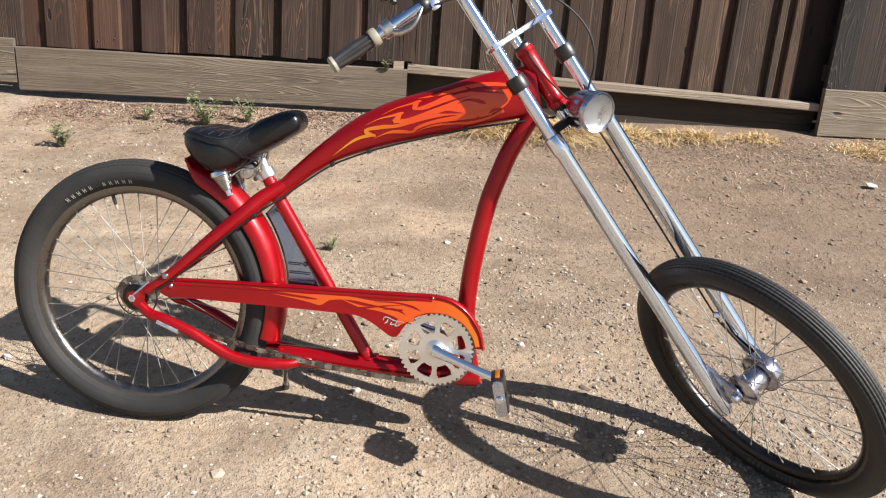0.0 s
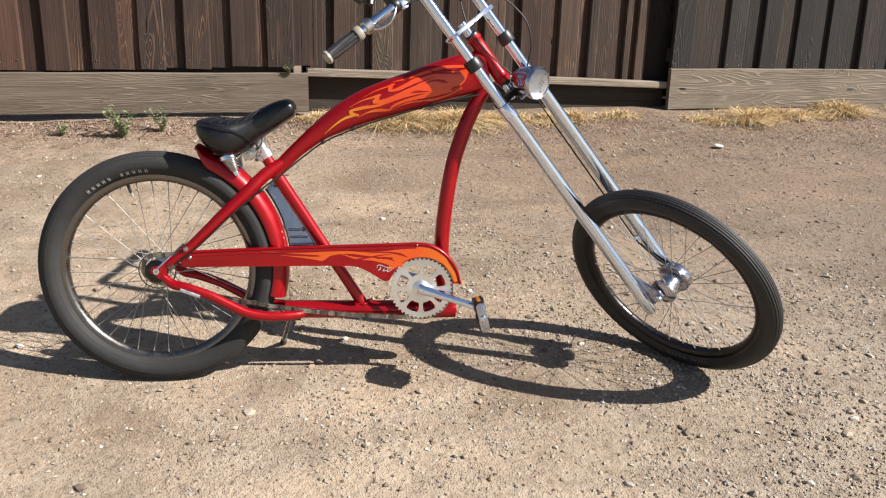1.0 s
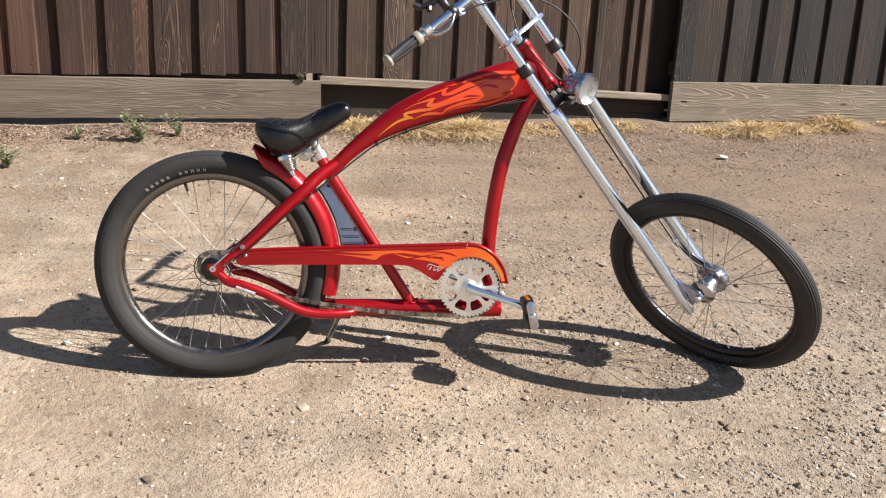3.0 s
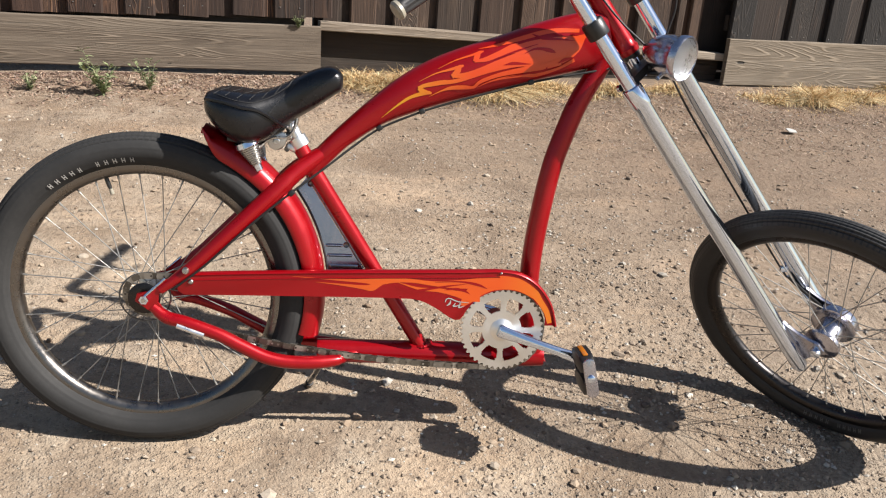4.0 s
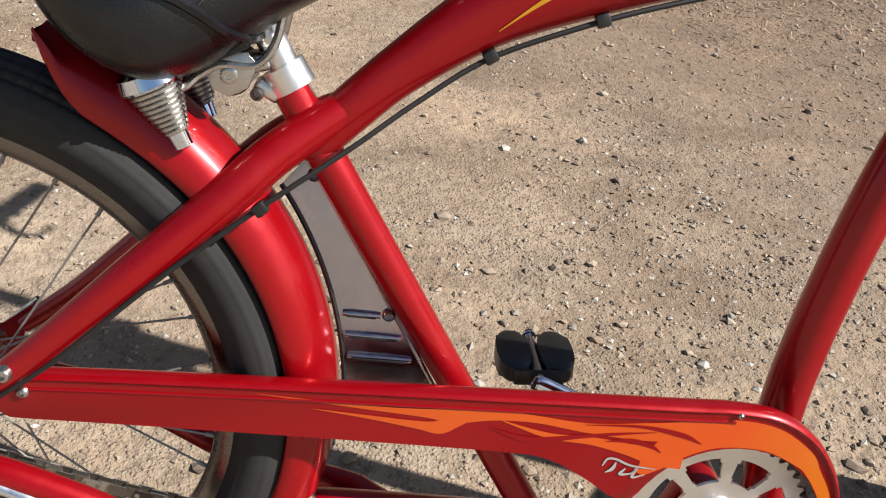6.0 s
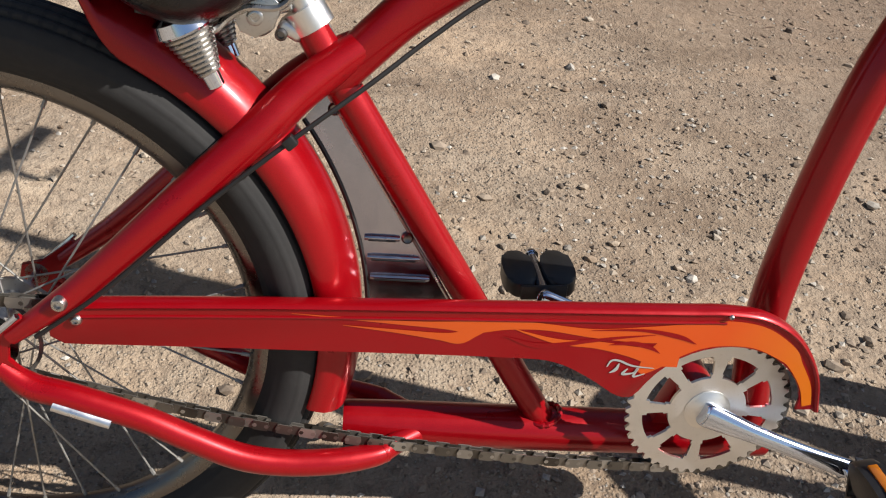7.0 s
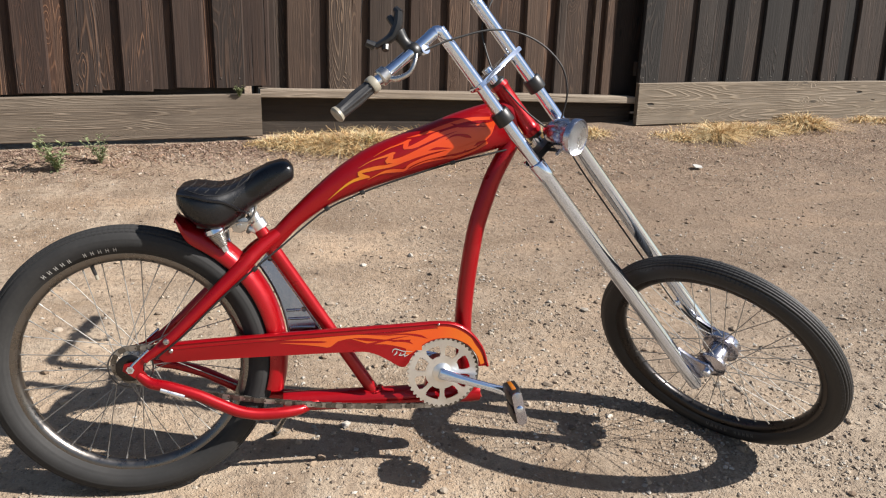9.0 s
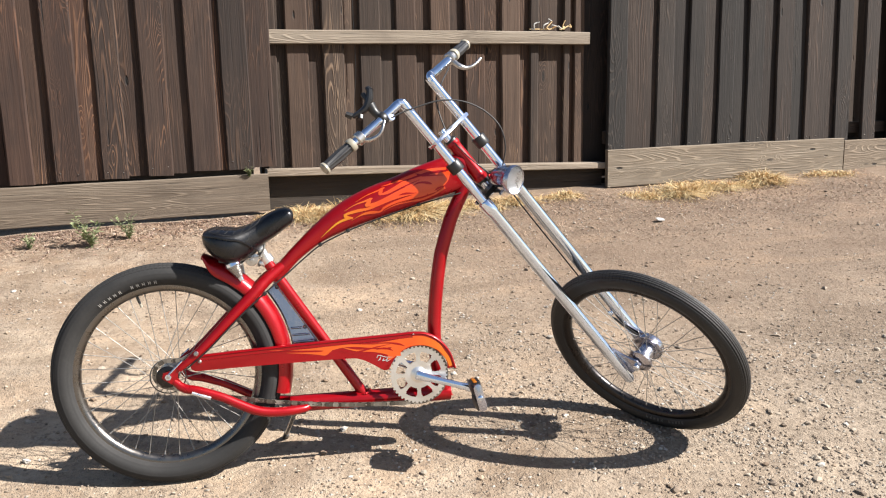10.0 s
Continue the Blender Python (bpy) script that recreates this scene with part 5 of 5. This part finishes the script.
    if side < 0:
        sub("lever", sweep([(*c0, 0.006), (*st(x + side * 0.165, s0 + 0.022, f0 - 0.030), 0.007), (*st(x + side * 0.140, s0 + 0.030, f0 - 0.010), 0.0055), (*st(x + side * 0.118, s0 + 0.020, f0 + 0.002), 0.0045), (*st(x + side * 0.100, s0 + 0.008, f0 + 0.004), 0.003)], 6, 10), STEEL, bar, "dull grey thumb lever")
    else:
        sub("lever", sweep([(*c0, 0.008), (*st(x + side * 0.165, s0 + 0.040, f0 - 0.03), 0.009), (*st(x + side * 0.178, s0 + 0.060, f0 - 0.020), 0.0060), (*st(x + side * 0.205, s0 + 0.068, f0 - 0.010), 0.0050), (*st(x + side * 0.240, s0 + 0.066, f0 - 0.006), 0.0052)], 6, 10), STEEL, bar, "silver brake lever")

# fork bridges
for s, thick, front in ((-0.046, 0.006, 0.010), (0.182, 0.008, 0.006)):
    b = 0.0 if s < 0 else 0.012
    outline = [(-HALF - 0.014 + b, LEAD - 0.018), (-HALF + 0.02, LEAD - 0.020), (-0.022, -0.016), (0.022, -0.016), (HALF - 0.02, LEAD - 0.020), (HALF + 0.014 - b, LEAD - 0.018 + b * 0.3), (HALF + 0.020 - b, LEAD), (HALF + 0.014 - b, LEAD + 0.020 - b * 0.5), (HALF - 0.02, LEAD + front), (-HALF + 0.02, LEAD + front), (-HALF - 0.014 + b, LEAD + 0.020 - b * 0.5), (-HALF - 0.020 + b, LEAD)]
    crown = bit("fork_crown", slab(outline, s - thick, s + thick, bevel=0.003, place=lambda a, b, c: st(a, b, c)), CHROME if s < 0 else BLACK, "chrome upper fork bridge" if s < 0 else "black lower fork crown")
    for side in (-1, 1):
        sub("pinch_bolt", lathe([(0.0, 0.0), (0.0, 0.0075), (0.007, 0.0075), (0.008, 0.004), (0.008, 0.0)], st(side * (HALF + 0.004), s, LEAD - 0.020), -FWD, 14), CHROME, crown)

front = wheel("front_wheel", "narrow black ribbed tyre on a dark rim, turned hard round", Matrix.Translation(st(0, 0.924, 0.083)) @ Matrix((( *FWD, 0), (*LAT, 0), (*(-AX), 0), (0, 0, 0, 1))).transposed(), 0.344, 0.0285, 0.2755, TYRE_FRONT, ((-98, -110, 5), (-113, -126, 5)), 8, 24, PALE_PRINT)
sub("drum", lathe([(0.020, 0.0), (0.020, 0.044), (0.023, 0.050), (0.042, 0.050), (0.047, 0.046), (0.053, 0.034), (0.055, 0.0)], seg=40), DARK_CHROME, front, "chrome front hub drum")
sub("hub_shell", lathe([(-0.052, 0.0), (-0.052, 0.020), (-0.046, 0.028), (-0.042, 0.040), (-0.034, 0.041), (-0.026, 0.028), (0.018, 0.030), (0.022, 0.0)], seg=40), DARK_CHROME, front)
sub("axle", sweep([(0, -0.075, 0, 0.005), (0, 0.075, 0, 0.005)], curved=False), STEEL, front)
arm = bit("brake_arm", sweep([stp(HALF - 0.022, 0.915, 0.070, 0.004, 0.008), stp(HALF - 0.024, 0.84, 0.034, 0.004, 0.009), stp(HALF - 0.024, 0.795, 0.018, 0.004, 0.007)], curved=False, seg=10), BLACK, "black brake arm on the fork leg")
sub("arm_clamp", brick((0.018, 0.014, 0.014), Matrix.Translation(st(HALF - 0.020, 0.775, 0.014)), 0.003), CHROME, arm)

# head lamp on a bracket at the lower crown
INV = HUB.to_3x3().inverted()
aim = (INV @ Vector((0.56, -0.82, -0.10))).normalized()
lens_c = HUB.inverted() @ Vector((0.318, 1.822, 0.882))
back = lens_c - aim * 0.098
lamp = bit("head_lamp", lathe([(0.0, 0.0), (0.001, 0.008), (0.010, 0.020), (0.025, 0.031), (0.045, 0.0385), (0.066, 0.042), (0.082, 0.0435), (0.084, 0.0455), (0.097, 0.0465), (0.100, 0.0445), (0.098, 0.0425), (0.094, 0.041), (0.06, 0.030), (0.04, 0.012), (0.036, 0.0)], back, aim, 40), DARK_CHROME, "round chrome bullet head lamp")
lens = sub("lens", lathe([(0.094, 0.0), (0.094, 0.0415), (0.097, 0.042), (0.103, 0.034), (0.107, 0.020), (0.108, 0.0)], back, aim, 40), LENS, lamp, "clear ribbed lens")
lens.visible_shadow = False
sub("reflector", lathe([(0.096, 0.0405), (0.075, 0.036), (0.058, 0.026), (0.050, 0.010), (0.049, 0.0)], back, aim, 40), SILVER_TAPE, lamp)
sub("bulb", lathe([(0.04, 0.0), (0.04, 0.007), (0.058, 0.008), (0.066, 0.005), (0.068, 0.0)], back, aim, 16), BRUSHED, lamp)
bit("lamp_bracket", sweep([(*st(0, 0.18, LEAD + 0.01), 0.005), (*(back + aim * 0.02 + Vector((-0.005, 0.0, -0.045))), 0.005), (*(back + aim * 0.045 + Vector((0, 0, -0.040))), 0.006)], 6, 10), BLACK)
bit("lamp_bracket_bolt", lathe([(-0.009, 0.0), (-0.009, 0.005), (0.009, 0.005), (0.009, 0.0)], st(-0.02, 0.205, LEAD + 0.03), LAT, 14), CHROME)

# cables
CABLE = 0.0024
bit("brake_cable", sweep([stp(-0.18, -0.20, 0.010, CABLE), stp(-0.121, -0.188, 0.034, CABLE), stp(-0.062, -0.167, 0.057, CABLE), stp(0.005, -0.133, 0.088, CABLE), stp(0.052, -0.084, 0.111, CABLE), stp(0.080, -0.022, 0.125, CABLE), stp(0.086, 0.045, 0.128, CABLE), stp(0.070, 0.102, 0.110, CABLE), stp(0.046, 0.140, 0.080, CABLE), stp(0.02, 0.175, 0.05, CABLE)], 8, 8), CABLE_BLACK, "black control cable looping ahead of the bars")
bit("brake_cable", sweep([stp(0.20, -0.19, 0.0, CABLE), stp(0.14, -0.18, 0.025, CABLE), stp(0.103, -0.171, 0.031, CABLE), stp(0.066, -0.148, 0.014, CABLE), stp(0.042, -0.116, 0.006, CABLE), stp(0.006, -0.039, 0.008, CABLE), stp(-0.006, 0.026, 0.024, CABLE), stp(-0.004, 0.084, 0.034, CABLE), stp(0.004, 0.14, 0.046, CABLE), stp(0.03, 0.22, 0.040, CABLE), stp(HALF - 0.022, 0.35, 0.012, CABLE), stp(HALF - 0.022, 0.75, 0.010, CABLE), stp(HALF - 0.026, 0.80, 0.020, CABLE)], 8, 8), CABLE_BLACK, "black brake cable down the fork")
bit("brake_cable_bare", sweep([stp(HALF - 0.026, 0.79, 0.020, 0.0011), stp(HALF - 0.03, 0.90, 0.055, 0.0011), stp(HALF - 0.03, 0.935, 0.085, 0.0011)], 6, 6), CHROME)
run = bit("rear_cable", sweep([(0.985, -0.012, 0.520, CABLE), (0.915, -0.018, 0.505, CABLE), (0.80, -0.018, 0.479, CABLE), (0.70, -0.018, 0.450, CABLE), (0.60, -0.018, 0.418, CABLE), (0.54, -0.018, 0.395, CABLE), (0.47, -0.018, 0.362, CABLE), (0.415, -0.028, 0.322, CABLE), (0.365, -0.044, 0.282, CABLE), (0.300, -0.060, 0.232, CABLE), (0.22, -0.070, 0.164, CABLE), (0.13, -0.080, 0.078, CABLE), (0.06, -0.078, 0.020, CABLE)], 8, 8), CABLE_BLACK, "black cable clipped under the tank")
for x, y, z, a in ((0.471, -0.018, 0.364, -35), (0.557, -0.018, 0.403, -22), (0.781, -0.018, 0.475, -16), (0.296, -0.061, 0.228, -43)):
    sub("cable_guide", brick((0.012, 0.010, 0.011), pose(x, y, z, 0, a, 0), 0.002), BLACK, run)

# telephone holder clamped on the near bar
hold = bit("phone_holder", lathe([(-0.011, 0.0), (-0.011, 0.018), (-0.008, 0.0205), (0.008, 0.0205), (0.011, 0.018), (0.011, 0.0)], st(-0.155, -0.208, 0.005), LAT, 20), BLACK, "black plastic phone holder clamped to the bar")
sub("stalk", sweep([stp(-0.155, -0.208, 0.005, 0.016), stp(-0.156, -0.235, 0.0, 0.013), stp(-0.152, -0.262, -0.002, 0.017)], 4, 12), BLACK, hold)
sub("cradle", sweep([stp(-0.125, -0.296, 0.010, 0.010, 0.018), stp(-0.145, -0.275, 0.002, 0.012, 0.020), stp(-0.170, -0.262, -0.012, 0.011, 0.018), stp(-0.205, -0.268, -0.035, 0.007, 0.012)], 5, 10), BLACK, hold)
for a in ((-0.125, -0.292, 0.010, -0.118, -0.305, 0.000), (-0.205, -0.270, -0.035, -0.214, -0.288, -0.040), (-0.150, -0.275, 0.004, -0.140, -0.300, -0.010), (-0.185, -0.262, -0.02, -0.200, -0.248, -0.018)):
    sub("claw", sweep([stp(*a[:3], 0.0105), stp(*a[3:], 0.008)], curved=False, seg=8), BLACK, hold)
sub("clamp_knob", lathe([(-0.006, 0.0), (-0.006, 0.011), (0.006, 0.012), (0.008, 0.0)], st(-0.138, -0.195, 0.020), FWD, 14), CHROME, hold)

# kickstand on the far side
kick = bit("kickstand", sweep([(0.372, 0.01, -0.160, 0.008), (0.362, 0.035, -0.185, 0.007), (0.330, 0.165, -0.292, 0.007), (0.326, 0.18, -0.303, 0.008)], curved=False, seg=12), STEEL, "steel kickstand swung down")
sub("stand_plate", brick((0.045, 0.05, 0.010), Matrix.Translation((0.378, 0.005, -0.162)), 0.002), BLACK, kick)
sub("stand_foot", sweep([(0.334, 0.150, -0.280, 0.0095), (0.325, 0.186, -0.309, 0.0105)], curved=False, seg=12), BLACK, kick)

# ---- small growth and litter ----
def blades(name, label, category, material, spots, kind="stuff", seed=1):
    """Thin bent blades: spots gives foot, height, width and lean for each."""
    rng = random.Random(seed)
    verts, faces = [], []
    for (x, y), h, w, lean in spots(rng):
        z = ground_z(x, y) - 0.003
        a = rng.uniform(0, 6.28)
        dx, dy = math.cos(a), math.sin(a)
        b = rng.uniform(0, 6.28)
        ex, ey = math.cos(b) * lean * h, math.sin(b) * lean * h
        k = len(verts)
        for f, ww in ((0, 1.0), (0.55, 0.8), (1.0, 0.1)):
            ox, oy, oz = ex * f * f, ey * f * f, h * f * (1 - 0.35 * lean * f)
            verts += [(x + ox - dx * w * ww, y + oy - dy * w * ww, z + oz), (x + ox + dx * w * ww, y + oy + dy * w * ww, z + oz)]
        faces += [(k, k + 1, k + 3, k + 2), (k + 2, k + 3, k + 5, k + 4)]
    me = bpy.data.meshes.new(name)
    me.from_pydata(verts, [], faces)
    me.materials.append(material)
    return tagged(new(name, me), label, category, kind=kind)


def fence_line(x):
    """Where the fence's face stands at that x."""
    return 4.80 + 0.088 * (x + 0.28)


def straw_heap(cx, cy, rx, ry, count, h):
    """Matted straw, thick in clumps at its heart and thinning outwards."""
    def spots(rng):
        clumps = [(rng.gauss(cx, rx * 0.55), rng.gauss(cy, ry * 0.45), rng.uniform(0.025, 0.06)) for _ in range(max(5, int(rx * 45)))]
        for k in range(count):
            if k % 9:
                x0, y0, r = rng.choice(clumps)
                x, y = rng.gauss(x0, r), rng.gauss(y0, r * 0.8)
                tall = 1.0
            else:
                x, y = rng.gauss(cx, rx * 0.85), rng.gauss(cy - ry * 0.3, ry * 1.1)
                tall = 0.45
            if y > fence_line(x) - 0.03:
                y = fence_line(x) - 0.03 - abs(rng.gauss(0, 0.05))
            d = ((x - cx) / (rx * 1.3)) ** 2 + ((y - cy) / (ry * 1.6)) ** 2
            yield (x, y), h * tall * rng.uniform(0.25, 1.15) * max(0.35, 1 - 0.5 * d), rng.uniform(0.0014, 0.0038), rng.uniform(0.5, 3.0)
    return spots


for i, (cx, cy, rx, ry, n, h) in enumerate(((-0.06, 4.66, 0.17, 0.13, 1900, 0.12), (0.25, 4.66, 0.24, 0.16, 4200, 0.15), (0.62, 4.62, 0.22, 0.18, 3600, 0.14), (0.95, 4.68, 0.16, 0.14, 1300, 0.10), (1.42, 4.72, 0.22, 0.14, 1500, 0.10), (1.78, 4.80, 0.12, 0.08, 500, 0.08), (2.62, 4.78, 0.22, 0.17, 3400, 0.13), (2.98, 4.82, 0.16, 0.13, 1400, 0.10), (3.52, 4.96, 0.15, 0.11, 1700, 0.14), (3.25, 4.90, 0.14, 0.10, 600, 0.07), (4.15, 5.05, 0.30, 0.10, 700, 0.07))):
    blades("dry_grass", "matted heap of golden dry grass at the foot of the fence", "grass", STRAW, straw_heap(cx, cy, rx, ry, int(n * 1.35), h * 0.92), seed=40 + i)


def litter_spots(rng):
    for _ in range(42000):
        x = rng.uniform(-2.1, 4.6)
        y = 4.85 - abs(rng.gauss(0, 0.30 if x < 0.8 else 0.62))
        if y > 2.6:
            yield (x, min(y, fence_line(x) - 0.04)), rng.uniform(0.006, 0.020), rng.uniform(0.0012, 0.005), rng.uniform(1.6, 3.6)


def loose_straw(rng):
    for _ in range(13000):
        x = rng.uniform(-2.3, 4.6)
        y = fence_line(x) - 0.04 - abs(rng.gauss(0, 0.20 if x < 0.6 else 0.42))
        if y > 3.2 and noise.noise(Vector((x * 1.7, y * 1.7, 2.0))) > rng.uniform(-0.6, 0.15):
            yield (x, y), rng.uniform(0.010, 0.042), rng.uniform(0.0010, 0.0028), rng.uniform(1.8, 3.6)


def leaf_spots(rng):
    for _ in range(5200):
        x = rng.uniform(-2.3, 0.4)
        y = fence_line(x) - 0.04 - abs(rng.gauss(0, 0.2))
        if noise.noise(Vector((x * 2.5, y * 2.5, 5.0))) > -0.2:
            yield (x, y), rng.uniform(0.010, 0.028), rng.uniform(0.002, 0.007), rng.uniform(1.0, 2.6)


blades("dead_leaves", "pinkish brown dead leaves blown against the fence", "leaves", LEAVES, leaf_spots, seed=83)
blades("loose_straw", "reddish and pale dry straw strewn over the dirt", "straw", LOOSE, loose_straw, seed=91)
blades("bark_litter", "reddish bark crumbs and dead leaves on the dirt", "litter", LITTER, litter_spots, seed=77)


def weed(x, y, size, seed, z=None):
    """A small weed: a stem with many pointed leaves."""
    rng = random.Random(seed)
    base = new("weed")
    base.matrix_world = Matrix.Translation((x, y, (ground_z(x, y) if z is None else z) - 0.004))
    tagged(base, "small green weed growing from the dirt" if z is None else "small green sprig poking out of the fence", "weed", "weeds")
    for k in range(rng.randint(8, 11)):
        a = rng.uniform(0, 6.28)
        lean = rng.uniform(0.15, 0.8)
        h = size * rng.uniform(0.45, 1.1)
        tip = Vector((math.cos(a) * lean * h, math.sin(a) * lean * h, h))
        part("stem", sweep([(0, 0, 0, 0.0016), (tip.x * 0.4, tip.y * 0.4, tip.z * 0.6, 0.0013), (*tip, 0.0006)], 4, 5), LEAF, base)
        bm = bmesh.new()
        for j in range(22):
            f = rng.uniform(0.12, 1.0)
            p = Vector((tip.x * f ** 1.4, tip.y * f ** 1.4, tip.z * f))
            b = rng.uniform(0, 6.28)
            d = Vector((math.cos(b), math.sin(b), rng.uniform(-0.1, 0.8))).normalized()
            ln = size * rng.uniform(0.12, 0.26)
            s = d.cross(Vector((0, 0, 1))).normalized() * ln * 0.2
            mid_ = p + d * ln * 0.5 + Vector((0, 0, ln * 0.08))
            v = [bm.verts.new(q) for q in (p, mid_ - s, p + d * ln, mid_ + s)]
            bm.faces.new(v)
        part("leaves", bm, LEAF, base)


for x, y, size, seed in ((-1.289, 4.302, 0.14, 1), (-1.10, 4.42, 0.10, 2), (-1.85, 3.86, 0.10, 3), (-1.62, 4.35, 0.07, 4), (0.30, 4.60, 0.07, 5), (-0.42, 2.95, 0.05, 6), (-2.2, 3.6, 0.09, 7)):
    weed(x, y, size * 1.35, seed)
weed(-0.398, 4.755, 0.075, 9, 0.645)

# pale scrap on the ground
scrap = link("paper_scrap", slab([(-0.035, -0.012), (0.02, -0.016), (0.042, 0.002), (0.015, 0.016), (-0.02, 0.012)], -0.002, 0.002, place=lambda a, b, c: Vector((a, c * 1.6, b + 0.12 * a * a * 10 * 0.05))), WHITE_PRINT)
scrap.matrix_world = pose(2.13, 4.11, ground_z(2.13, 4.11) + 0.018, 14, 4, 20)
tagged(scrap, "crumpled white paper scrap lying on the dirt", "litter")

# frayed rope end and a sprig lying on the upper rail, and a hanging wire
rope = new("rope_end")
rope.matrix_world = FENCE @ Matrix.Translation((2.02, 0.078, 1.563))
tagged(rope, "frayed yellow and white rope end lying on the rail", "rope")
rng = random.Random(12)
for k in range(9):
    p = [(rng.uniform(-0.02, 0.02) - 0.12 + 0.03 * k, rng.uniform(-0.02, 0.01), 0.006)]
    for j in range(4):
        q = p[-1]
        p.append((q[0] + rng.uniform(-0.03, 0.045), q[1] + rng.uniform(-0.01, 0.01), max(0.004, q[2] + rng.uniform(-0.03, 0.045))))
    part("strand", sweep([(*q, 0.0045) for q in p], 5, 7), STRAW if k % 3 else WHITE_PRINT, rope)
wire = link("wire", sweep([(0.62, 0.112, 2.2, 0.002), (0.625, 0.108, 1.6, 0.002), (0.63, 0.108, 1.30, 0.002), (0.615, 0.106, 1.12, 0.002), (0.61, 0.112, 0.99, 0.002)], 6, 6), BLACK)
wire.matrix_world = FENCE
tagged(wire, "thin black wire hanging down the fence boards", "wire")
